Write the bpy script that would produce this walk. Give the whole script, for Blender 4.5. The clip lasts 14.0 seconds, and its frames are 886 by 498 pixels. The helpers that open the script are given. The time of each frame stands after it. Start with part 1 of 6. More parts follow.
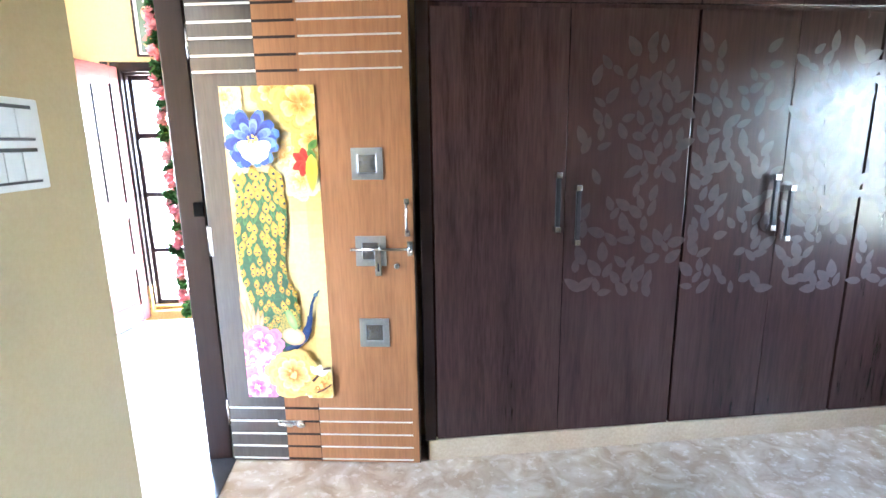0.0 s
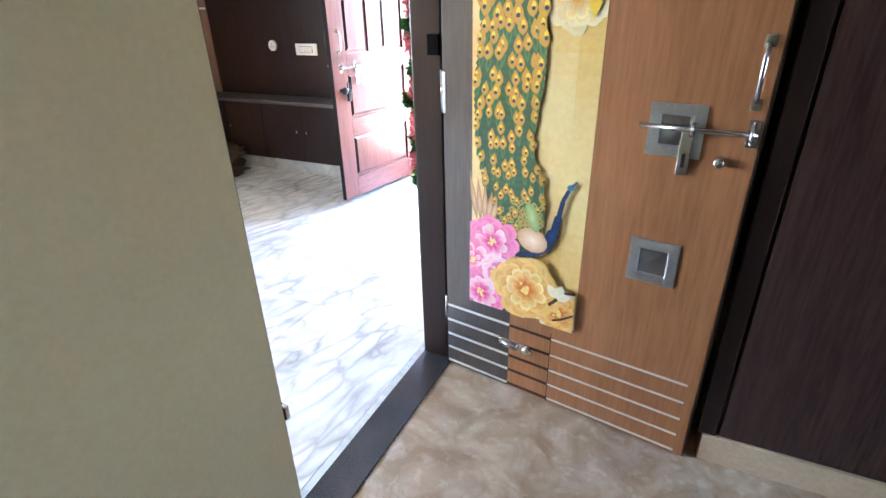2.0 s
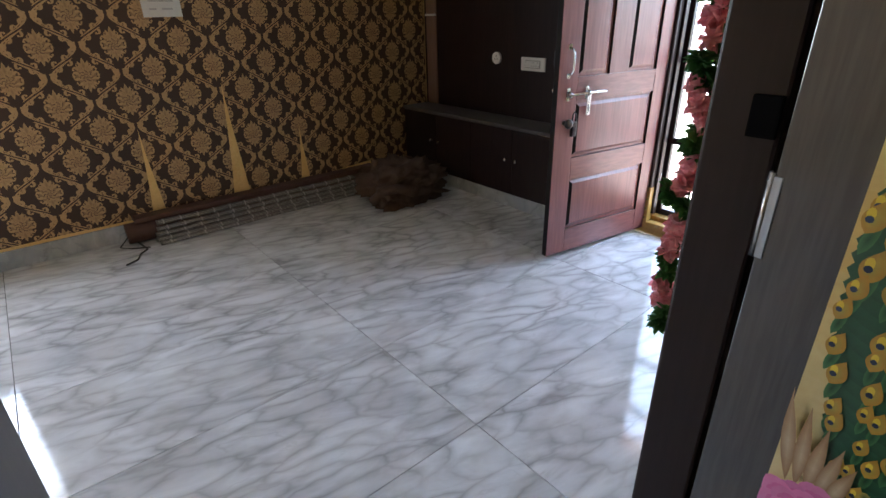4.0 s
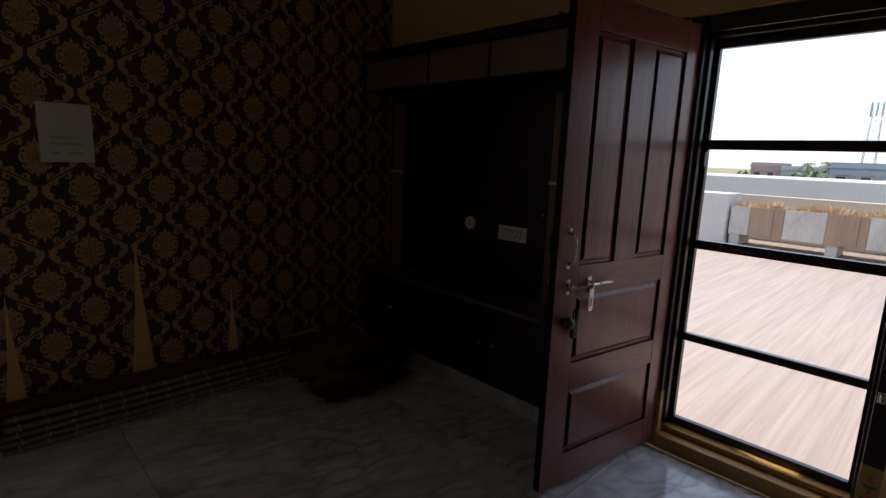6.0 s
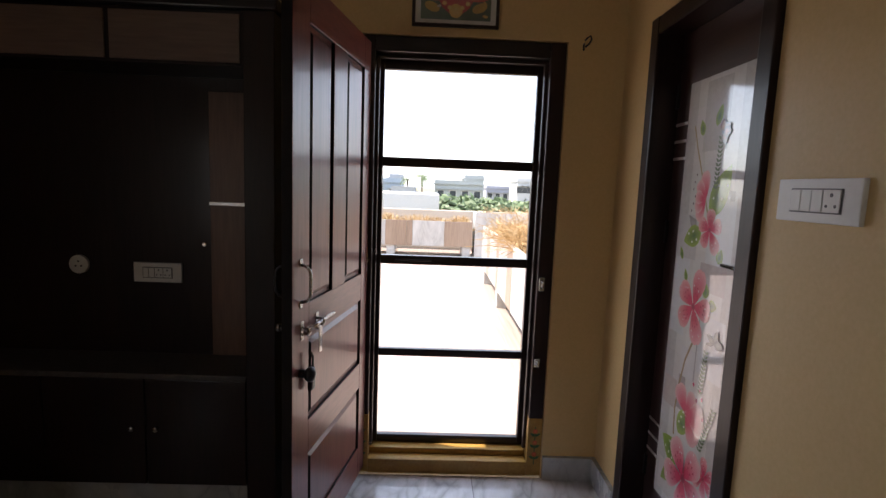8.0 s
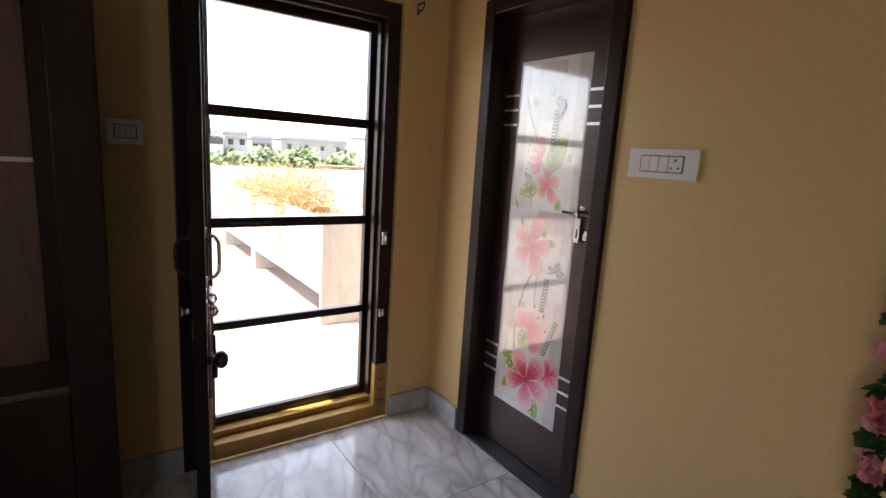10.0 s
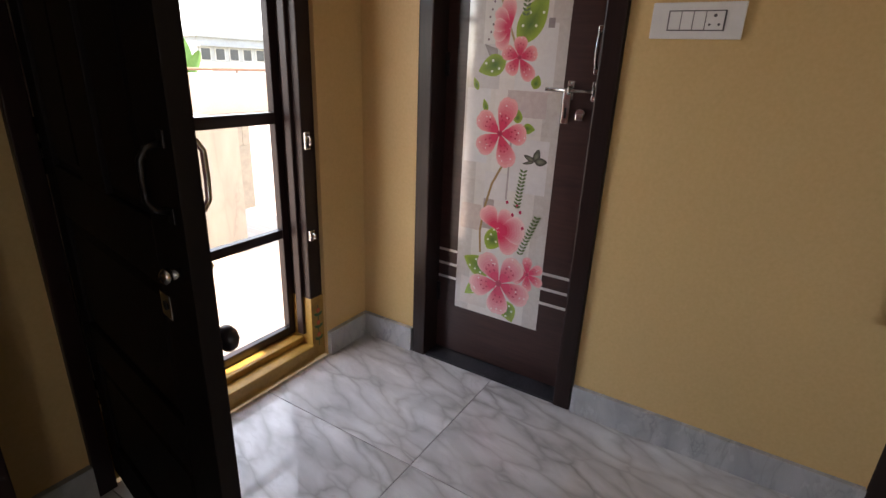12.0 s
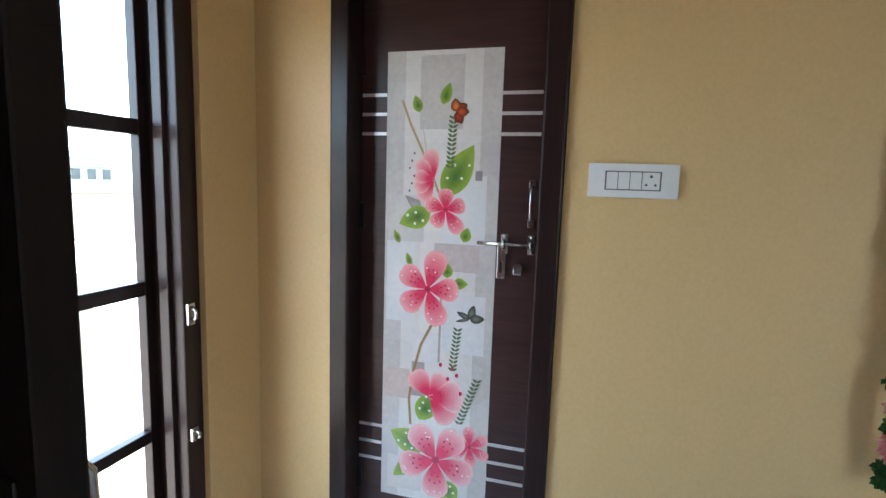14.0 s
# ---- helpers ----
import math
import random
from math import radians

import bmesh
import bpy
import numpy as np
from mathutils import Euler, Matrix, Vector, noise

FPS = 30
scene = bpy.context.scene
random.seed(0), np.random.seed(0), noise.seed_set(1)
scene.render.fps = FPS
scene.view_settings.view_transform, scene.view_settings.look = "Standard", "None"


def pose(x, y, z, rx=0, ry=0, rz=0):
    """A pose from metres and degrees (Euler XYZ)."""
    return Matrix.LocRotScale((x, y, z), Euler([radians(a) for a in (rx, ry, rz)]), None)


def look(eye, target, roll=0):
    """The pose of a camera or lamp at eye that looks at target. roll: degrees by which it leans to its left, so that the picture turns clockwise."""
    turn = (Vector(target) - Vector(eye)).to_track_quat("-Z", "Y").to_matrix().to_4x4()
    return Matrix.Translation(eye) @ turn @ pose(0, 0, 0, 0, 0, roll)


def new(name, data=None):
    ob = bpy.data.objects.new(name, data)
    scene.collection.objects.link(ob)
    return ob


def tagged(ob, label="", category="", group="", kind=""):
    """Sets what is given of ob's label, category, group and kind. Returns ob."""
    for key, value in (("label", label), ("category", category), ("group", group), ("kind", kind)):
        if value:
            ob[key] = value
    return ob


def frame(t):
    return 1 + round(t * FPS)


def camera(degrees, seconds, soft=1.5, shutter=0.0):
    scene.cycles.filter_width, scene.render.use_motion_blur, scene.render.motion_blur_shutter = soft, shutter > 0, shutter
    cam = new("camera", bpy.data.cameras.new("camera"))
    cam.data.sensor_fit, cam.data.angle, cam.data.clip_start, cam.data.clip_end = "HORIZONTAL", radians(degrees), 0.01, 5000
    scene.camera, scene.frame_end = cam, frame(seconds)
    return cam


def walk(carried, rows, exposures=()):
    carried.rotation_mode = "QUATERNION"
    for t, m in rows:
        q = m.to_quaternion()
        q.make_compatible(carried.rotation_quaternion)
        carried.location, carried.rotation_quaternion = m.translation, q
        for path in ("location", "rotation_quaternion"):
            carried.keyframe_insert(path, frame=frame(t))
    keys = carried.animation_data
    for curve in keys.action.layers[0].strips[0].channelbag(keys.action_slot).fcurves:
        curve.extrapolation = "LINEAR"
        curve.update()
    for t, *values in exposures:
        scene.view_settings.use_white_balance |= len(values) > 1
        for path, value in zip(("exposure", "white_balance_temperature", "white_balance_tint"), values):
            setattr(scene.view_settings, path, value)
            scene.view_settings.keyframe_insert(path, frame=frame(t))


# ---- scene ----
cam = camera(82.4, 14.0)
PATH = [
    (0, (0.14, 0.306, 1.448), (0.34, 2.252, 1.035), -0.9),
    (0.2, (0.173, 0.383, 1.425), (0.195, 2.333, 0.981), -0.7),
    (0.5, (0.21, 0.48, 1.393), (-0.035, 2.394, 0.87), -1.2),
    (1, (0.264, 0.644, 1.362), (-0.245, 2.469, 0.723), -1.9),
    (1.5, (0.188, 0.854, 1.318), (-0.479, 2.588, 0.577), -1.6),
    (2, (0.075, 1.043, 1.296), (-0.714, 2.661, 0.425), -1.4),
    (2.5, (-0.004, 1.258, 1.265), (-0.942, 2.732, 0.291), -2.4),
    (3, (-0.108, 1.463, 1.257), (-1.183, 2.795, 0.222), -2.2),
    (3.5, (-0.257, 1.625, 1.275), (-1.513, 2.855, 0.322), -2.4),
    (4, (-0.401, 1.718, 1.329), (-1.8, 2.869, 0.48), -1.3),
    (4.2, (-0.436, 1.765, 1.339), (-1.902, 2.862, 0.533), -1.1),
    (6.3, (-1.078, 2.235, 1.441), (-2.422, 3.692, 1.173), 1.9),
    (6.5, (-1.147, 2.277, 1.435), (-2.401, 3.82, 1.218), 2.6),
    (7, (-1.353, 2.362, 1.445), (-2.25, 4.143, 1.285), 3.1),
    (7.5, (-1.499, 2.358, 1.444), (-1.896, 4.307, 1.24), 1.8),
    (8, (-1.633, 2.283, 1.423), (-1.579, 4.267, 1.179), 2.2),
    (8.5, (-1.748, 2.165, 1.442), (-1.444, 4.126, 1.193), 2.9),
    (9, (-1.927, 2.153, 1.443), (-1.3, 4.035, 1.189), 3.5),
    (9.2, (-2.004, 2.169, 1.453), (-1.28, 4.012, 1.172), 3.5),
    (11.3, (-2.563, 2.955, 1.313), (-1.011, 4.107, 0.798), 3.4),
    (11.5, (-2.536, 2.995, 1.312), (-0.979, 4.118, 0.753), 3.1),
    (12, (-2.504, 3.15, 1.278), (-0.899, 4.128, 0.593), 2.4),
    (12.5, (-2.468, 3.264, 1.29), (-0.809, 4.098, 0.546), 2.8),
    (13, (-2.454, 3.398, 1.355), (-0.686, 4.092, 0.728), 2.5),
    (13.5, (-2.428, 3.463, 1.391), (-0.566, 4.061, 0.973), 1.6),
    (14, (-2.334, 3.495, 1.396), (-0.427, 4.043, 1.144), 1.8),
]
EXPOSURES = [(0.0, 7.75, 5350, 9), (0.5, 7.35, 5450, 9), (1.0, 7.05, 5500, 9), (1.5, 6.75, 5550, 9), (2.0, 6.5, 5550, 9), (2.5, 6.1, 5450, 9), (3.0, 5.05, 5300, 9), (3.5, 4.55, 5500, 9), (4.2, 4.35, 5900, 9), (5.4, 2.4, 6300, 14),
             (6.3, 0.9, 6600, 18), (7.0, 0.75, 6500, 19), (7.5, 1.25, 6600, 18), (8.0, 2.3, 6800, 18), (8.5, 2.6, 6900, 18), (9.2, 2.8, 6900, 19), (11.3, 3.05, 7500, 19), (12.5, 3.15, 7500, 18), (13.0, 3.3, 7100, 20), (13.5, 3.65, 6300, 10), (14.0, 3.9, 5750, 2)]
walk(cam, [(t, look(eye, target, roll)) for t, eye, target, roll in PATH],
     exposures=EXPOSURES)

# ---- light ----
world = bpy.data.worlds.new("world")
scene.world = world
world.use_nodes = True
wn = world.node_tree.nodes
sky = wn.new("ShaderNodeTexSky")
sky.sky_type, sky.sun_disc = "NISHITA", False
sky.sun_elevation, sky.sun_rotation = radians(60), radians(285)
sky.air_density, sky.dust_density, sky.ozone_density = 1.0, 1.2, 1.0
wn["Background"].inputs["Strength"].default_value = 0.13
haze = wn.new("ShaderNodeMix")
haze.data_type = "RGBA"
haze.inputs["Factor"].default_value, haze.inputs["B"].default_value = 0.55, (4.0, 4.6, 5.2, 1)
world.node_tree.links.new(sky.outputs[0], haze.inputs["A"])
world.node_tree.links.new(haze.outputs["Result"], wn["Background"].inputs["Color"])
sun = new("sun", bpy.data.lights.new("sun", "SUN"))
sun.data.energy, sun.data.angle, sun.data.color = 2.2, radians(0.6), (1.0, 0.95, 0.88)
sun.matrix_basis = look((-8, 8, 12), (-8 + 0.55, 8 - 0.15, 12 - 1.0))


def window_lamp(name, eye, target, w, h, power, color=(0.93, 0.96, 1.0)):
    lamp = new(name, bpy.data.lights.new(name, "AREA"))
    lamp.data.shape, lamp.data.size, lamp.data.size_y, lamp.data.energy, lamp.data.color = "RECTANGLE", w, h, power, color
    lamp.matrix_basis = look(eye, target)


# daylight in the opening of the bedroom's window and of the hall's grille window
window_lamp("bedroom_window_daylight", (3.27, 1.35, 1.34), (0, 1.35, 1.2), 1.2, 1.08, 0.17, (0.96, 0.97, 0.98))
window_lamp("hall_window_daylight", (-4.2, 0.72, 1.33), (0, 0.72, 1.0), 1.0, 0.95, 1.7)


# ---- materials ----
def shader(name):
    m = bpy.data.materials.new(name)
    m.use_nodes = True
    nt = m.node_tree
    return m, nt, nt.nodes["Principled BSDF"]


def ramp(nt, fac, stops):
    r = nt.nodes.new("ShaderNodeValToRGB")
    e = r.color_ramp.elements
    while len(e) < len(stops):
        e.new(0.5)
    for el, (p, c) in zip(e, stops):
        el.position, el.color = p, (*c, 1)
    nt.links.new(fac, r.inputs[0])
    return r.outputs[0]


def coords(nt, stretch=(1, 1, 1), shift=False, spin=0.0):
    g = nt.nodes.new("ShaderNodeNewGeometry")
    mp = nt.nodes.new("ShaderNodeMapping")
    mp.inputs["Scale"].default_value = stretch
    out = g.outputs["Position"]
    if spin:
        turn = nt.nodes.new("ShaderNodeMapping")
        turn.inputs["Rotation"].default_value = (0, 0, radians(spin))
        nt.links.new(out, turn.inputs["Vector"])
        out = turn.outputs[0]
    if shift:
        info = nt.nodes.new("ShaderNodeObjectInfo")
        mul = nt.nodes.new("ShaderNodeMath")
        mul.operation = "MULTIPLY"
        mul.inputs[1].default_value = 17.0
        nt.links.new(info.outputs["Random"], mul.inputs[0])
        add = nt.nodes.new("ShaderNodeVectorMath")
        nt.links.new(out, add.inputs[0])
        nt.links.new(mul.outputs[0], add.inputs[1])
        out = add.outputs[0]
    nt.links.new(out, mp.inputs["Vector"])
    return mp.outputs[0]


def noise_node(nt, vec, scale, detail=4.0, distort=0.0, rough=0.55):
    n = nt.nodes.new("ShaderNodeTexNoise")
    n.inputs["Scale"].default_value, n.inputs["Detail"].default_value = scale, detail
    n.inputs["Distortion"].default_value, n.inputs["Roughness"].default_value = distort, rough
    nt.links.new(vec, n.inputs["Vector"])
    return n.outputs["Fac"]


def blend(nt, fac, a, b, mode="MIX"):
    mx = nt.nodes.new("ShaderNodeMix")
    mx.data_type, mx.blend_type = "RGBA", mode
    for sock, v in ((mx.inputs["Factor"], fac), (mx.inputs["A"], a), (mx.inputs["B"], b)):
        if hasattr(v, "is_output"):
            nt.links.new(v, sock)
        else:
            sock.default_value = v if isinstance(v, float) else (*v, 1)
    return mx.outputs["Result"]


def relief(nt, bsdf, height, strength, distance=0.002):
    b = nt.nodes.new("ShaderNodeBump")
    b.inputs["Strength"].default_value, b.inputs["Distance"].default_value = strength, distance
    nt.links.new(height, b.inputs["Height"])
    nt.links.new(b.outputs[0], bsdf.inputs["Normal"])


def surface(name, dark, light, rough=0.5, metal=0.0, big=1.5, fine=40.0, stretch=(1, 1, 1), bump=0.15, coat=0.0, spread=0.08, shift=False):
    """A surface with a slow and a fine variation between two colours."""
    m, nt, b = shader(name)
    v = coords(nt, stretch, shift)
    a, f = noise_node(nt, v, big, 3), noise_node(nt, v, fine, 5)
    mixed = nt.nodes.new("ShaderNodeMath")
    mixed.operation = "MULTIPLY_ADD"
    mixed.inputs[1].default_value = 0.5
    half = nt.nodes.new("ShaderNodeMath")
    half.operation = "MULTIPLY"
    half.inputs[1].default_value = 0.5
    nt.links.new(f, half.inputs[0])
    nt.links.new(a, mixed.inputs[0])
    nt.links.new(half.outputs[0], mixed.inputs[2])
    nt.links.new(ramp(nt, mixed.outputs[0], [(0.32, dark), (0.68, light)]), b.inputs["Base Color"])
    rr = nt.nodes.new("ShaderNodeMapRange")
    rr.inputs["To Min"].default_value, rr.inputs["To Max"].default_value = max(0.02, rough - spread), min(1, rough + spread)
    nt.links.new(a, rr.inputs["Value"])
    nt.links.new(rr.outputs[0], b.inputs["Roughness"])
    b.inputs["Metallic"].default_value, b.inputs["Coat Weight"].default_value = metal, coat
    b.inputs["Coat Roughness"].default_value = 0.12
    if bump:
        relief(nt, b, f, bump)
    return m


def marble(name, base, mid, vein, scale=4.0, rough=0.1, spin=25.0, stretch=(1, 2.2, 1), shift=True, strength=0.75, edge=0.6, floor=0.05, ridges=1.0):
    """Polished stone with soft clouds and a net of wavering veins."""
    m, nt, b = shader(name)
    v = coords(nt, stretch, shift, spin)
    wob = nt.nodes.new("ShaderNodeTexNoise")
    wob.inputs["Scale"].default_value, wob.inputs["Detail"].default_value = 2.2, 4
    nt.links.new(v, wob.inputs["Vector"])
    sc = nt.nodes.new("ShaderNodeVectorMath")
    sc.operation = "MULTIPLY_ADD"
    sc.inputs[1].default_value = (0.5, 0.5, 0.5)
    nt.links.new(wob.outputs["Color"], sc.inputs[0])
    nt.links.new(v, sc.inputs[2])
    vo = nt.nodes.new("ShaderNodeTexVoronoi")
    vo.feature = "DISTANCE_TO_EDGE"
    vo.inputs["Scale"].default_value = scale
    nt.links.new(sc.outputs[0], vo.inputs["Vector"])
    lines = ramp(nt, vo.outputs["Distance"], [(0.0, (edge,) * 3), (0.07, (edge * 0.62,) * 3), (0.20, (edge * 0.24,) * 3), (0.45, (0, 0, 0))])
    ridge = ramp(nt, noise_node(nt, v, scale * 0.42, 6, 1.1), [(0.43, (0, 0, 0)), (0.485, (ridges * 0.45,) * 3), (0.5, (ridges,) * 3), (0.515, (ridges * 0.4,) * 3), (0.60, (0, 0, 0))])
    lines = blend(nt, 1.0, lines, ridge, "LIGHTEN")
    cloud = ramp(nt, noise_node(nt, v, 2.6, 6, 1.2), [(0.35, base), (0.62, mid)])
    gate = ramp(nt, noise_node(nt, v, 3.1, 3), [(0.3, (floor,) * 3), (0.65, (strength,) * 3)])
    amount = blend(nt, 1.0, lines, gate, "MULTIPLY")
    nt.links.new(blend(nt, amount, cloud, vein), b.inputs["Base Color"])
    b.inputs["Roughness"].default_value = rough
    dust = nt.nodes.new("ShaderNodeMapRange")
    dust.inputs["To Min"].default_value, dust.inputs["To Max"].default_value = rough * 0.6, rough * 1.9
    nt.links.new(noise_node(nt, v, 9, 5), dust.inputs["Value"])
    nt.links.new(dust.outputs[0], b.inputs["Roughness"])
    return m


def wood(name, dark, light, axis="z", rough=0.35, scale=9.0, coat=0.0, bump=0.12, shift=True):
    """Grain that runs along one axis."""
    m, nt, b = shader(name)
    along, across = 0.07, 1.0
    st = {"x": (along, across, across), "y": (across, along, across), "z": (across, across, along)}[axis]
    v = coords(nt, st, shift)
    g1, g2 = noise_node(nt, v, scale, 6, 0.8), noise_node(nt, v, scale * 9, 4)
    big = noise_node(nt, v, scale * 0.22, 2)
    c = ramp(nt, g1, [(0.3, dark), (0.7, light)])
    c = blend(nt, 0.35, c, ramp(nt, g2, [(0.35, tuple(x * 0.6 for x in dark)), (0.65, tuple(min(1, x * 1.12) for x in light))]))
    c = blend(nt, 0.3, c, ramp(nt, big, [(0.35, dark), (0.65, light)]))
    nt.links.new(c, b.inputs["Base Color"])
    b.inputs["Roughness"].default_value, b.inputs["Coat Weight"].default_value, b.inputs["Coat Roughness"].default_value = rough, coat, 0.15
    relief(nt, b, g2, bump, 0.0008)
    return m


M = {}
M["cream"] = surface("cream_paint", (0.455, 0.342, 0.182), (0.515, 0.398, 0.226), 0.55, big=0.8, fine=90, bump=0.06)
M["yellow"] = surface("yellow_paint", (0.62, 0.43, 0.19), (0.70, 0.50, 0.24), 0.5, big=0.8, fine=90, bump=0.06)
M["ceiling"] = surface("white_ceiling_paint", (0.74, 0.73, 0.70), (0.80, 0.79, 0.76), 0.7, bump=0.05)
M["facade"] = surface("cream_render", (0.60, 0.55, 0.45), (0.72, 0.67, 0.57), 0.8, bump=0.3)
M["pink"] = surface("pink_render", (0.62, 0.32, 0.30), (0.70, 0.40, 0.36), 0.8, bump=0.2)
M["marble"] = marble("grey_white_marble", (0.77, 0.785, 0.795), (0.58, 0.59, 0.60), (0.22, 0.213, 0.21), 5.0, 0.07, 14.0, (2.1, 0.8, 1.0), True, 0.95, 0.8, 0.2, 0.35)
M["marble_skirt"] = marble("grey_marble_skirting", (0.52, 0.54, 0.55), (0.40, 0.42, 0.44), (0.25, 0.26, 0.28), 5, 0.2, shift=False)
M["beige_stone"] = marble("beige_mottled_stone", (0.52, 0.435, 0.345), (0.34, 0.26, 0.185), (0.24, 0.17, 0.115), 6, 0.2, 10, (2.6, 2.6, 2.6), False, 0.4)
M["plinth"] = surface("honed_tan_stone", (0.42, 0.31, 0.20), (0.58, 0.46, 0.32), 0.35, big=5, fine=70, bump=0.05)
M["grout"] = surface("dark_grout", (0.10, 0.10, 0.10), (0.16, 0.16, 0.15), 0.8)
M["granite"] = surface("black_granite", (0.025, 0.026, 0.03), (0.05, 0.05, 0.06), 0.2, big=6, fine=160, bump=0)
M["dark_wood"] = wood("dark_stained_wood", (0.012, 0.006, 0.006), (0.030, 0.014, 0.012), "z", 0.38, coat=0.1)
M["dark_wood_x"] = wood("dark_stained_wood_crosswise", (0.010, 0.006, 0.007), (0.026, 0.014, 0.014), "x", 0.3, coat=0.25)
M["wardrobe"] = wood("dark_wenge_laminate", (0.019, 0.008, 0.0075), (0.068, 0.034, 0.030), "z", 0.24, 12, coat=0.0)
M["mahogany"] = wood("varnished_mahogany", (0.130, 0.042, 0.038), (0.260, 0.092, 0.082), "z", 0.34, 8, coat=0.2)
M["teak"] = wood("teak_laminate", (0.22, 0.092, 0.036), (0.38, 0.175, 0.075), "z", 0.33, 12, coat=0.15)
M["grey_panel"] = wood("grey_brown_laminate", (0.055, 0.048, 0.046), (0.085, 0.075, 0.072), "z", 0.24, 14, coat=0.7)
M["door_brown"] = wood("walnut_laminate", (0.026, 0.011, 0.010), (0.062, 0.028, 0.025), "y", 0.35, 10, coat=0.15)
M["tan_panel"] = wood("tan_laminate", (0.17, 0.095, 0.065), (0.24, 0.14, 0.10), "z", 0.4, 10)
M["tan_panel_x"] = wood("tan_laminate_crosswise", (0.15, 0.10, 0.075), (0.22, 0.15, 0.115), "x", 0.4, 10)
M["steel"] = surface("brushed_steel", (0.50, 0.50, 0.50), (0.66, 0.66, 0.66), 0.25, 1.0, 5, 120, bump=0.03)
M["satin_steel"] = surface("satin_steel", (0.34, 0.34, 0.34), (0.48, 0.48, 0.47), 0.32, 0.75, 5, 120, bump=0.03)
# steel darkened to carry the shading inside the door pulls' bowls
M["recess_steel"] = surface("darkened_recess_steel", (0.22, 0.22, 0.23), (0.34, 0.34, 0.35), 0.22, 0.8, 5, 120, bump=0.03)
M["dark_metal"] = surface("dark_cast_metal", (0.03, 0.03, 0.035), (0.06, 0.055, 0.055), 0.35, 0.8, 8, 90, bump=0.1)
M["white_plastic"] = surface("white_plastic", (0.74, 0.74, 0.73), (0.80, 0.80, 0.79), 0.3, bump=0.0)
M["grey_plastic"] = surface("grey_plastic", (0.08, 0.08, 0.09), (0.12, 0.12, 0.13), 0.4, bump=0.0)
M["strip"] = surface("bright_aluminium_strip", (0.70, 0.70, 0.70), (0.80, 0.80, 0.79), 0.3, 0.6, bump=0.0)
M["sill_yellow"] = surface("worn_yellow_enamel", (0.30, 0.16, 0.03), (0.45, 0.27, 0.06), 0.45, big=9, fine=60, bump=0.25)
M["plaster_tan"] = surface("bare_tan_plaster", (0.68, 0.43, 0.13), (0.84, 0.60, 0.25), 0.8, big=5, fine=60, bump=0.4)
M["wallpaper"] = surface("brown_wallpaper", (0.046, 0.022, 0.012), (0.062, 0.031, 0.017), 0.6, big=2, fine=120, bump=0.1)
M["sack"] = surface("brown_sacking", (0.045, 0.026, 0.016), (0.095, 0.057, 0.037), 0.9, big=8, fine=180, bump=0.6)
M["mat_weave"] = surface("checked_woven_mat", (0.10, 0.095, 0.09), (0.20, 0.19, 0.18), 0.85, big=14, fine=150, bump=0.5)
M["mat_stripe"] = surface("pale_mat_thread", (0.34, 0.33, 0.31), (0.42, 0.41, 0.39), 0.85, bump=0.3)
M["mat_brown"] = surface("brown_plank", (0.06, 0.025, 0.018), (0.11, 0.05, 0.035), 0.6, stretch=(1, 0.1, 1), bump=0.2)
M["terrace"] = marble("striped_terrace_tile", (0.36, 0.296, 0.25), (0.28, 0.225, 0.185), (0.44, 0.372, 0.32), 4.5, 0.4, 0, (6, 0.14, 1), False, 0.5)
M["planter_white"] = marble("white_marble_cladding", (0.50, 0.485, 0.455), (0.42, 0.405, 0.38), (0.28, 0.265, 0.25), 3, 0.3, 0, (1.5, 1.5, 0.5))
M["planter_brown"] = wood("wood_vein_tile", (0.21, 0.145, 0.10), (0.36, 0.26, 0.19), "z", 0.4, 7)
M["concrete"] = surface("weathered_concrete", (0.34, 0.33, 0.31), (0.46, 0.45, 0.42), 0.85, big=1.2, fine=30, bump=0.4)
M["white_wall"] = surface("weathered_white_wall", (0.42, 0.415, 0.40), (0.53, 0.525, 0.51), 0.85, big=0.6, fine=20, bump=0.2)
M["parapet"] = surface("cream_painted_render", (0.46, 0.375, 0.29), (0.58, 0.485, 0.385), 0.85, big=1.0, fine=25, bump=0.3)
M["soil"] = surface("dry_soil", (0.16, 0.10, 0.06), (0.26, 0.18, 0.11), 0.95, bump=0.6)
M["dry_grass"] = surface("dry_grass", (0.34, 0.21, 0.09), (0.58, 0.42, 0.22), 0.8, big=6, fine=30, bump=0)
M["leaf"] = surface("green_foliage", (0.075, 0.115, 0.045), (0.13, 0.185, 0.075), 0.6, big=0.7, fine=9, bump=0)
M["banana_leaf"] = surface("banana_leaf_green", (0.055, 0.15, 0.025), (0.11, 0.23, 0.05), 0.5, big=3, fine=30, bump=0.1)
M["teal"] = surface("teal_paint", (0.05, 0.30, 0.30), (0.08, 0.40, 0.40), 0.6, bump=0.1)
M["trunk"] = surface("grey_bark", (0.16, 0.13, 0.10), (0.28, 0.24, 0.19), 0.9, fine=20, bump=0.5)
M["ground"] = surface("dry_scrub_ground", (0.12, 0.13, 0.06), (0.30, 0.25, 0.16), 0.95, big=0.06, fine=1.2, bump=0.2)
M["glass_dark"] = surface("dark_window_glass", (0.03, 0.035, 0.04), (0.06, 0.07, 0.08), 0.1, bump=0)
M["galvanised"] = surface("galvanised_steel", (0.35, 0.36, 0.38), (0.48, 0.49, 0.51), 0.5, 0.7, bump=0)
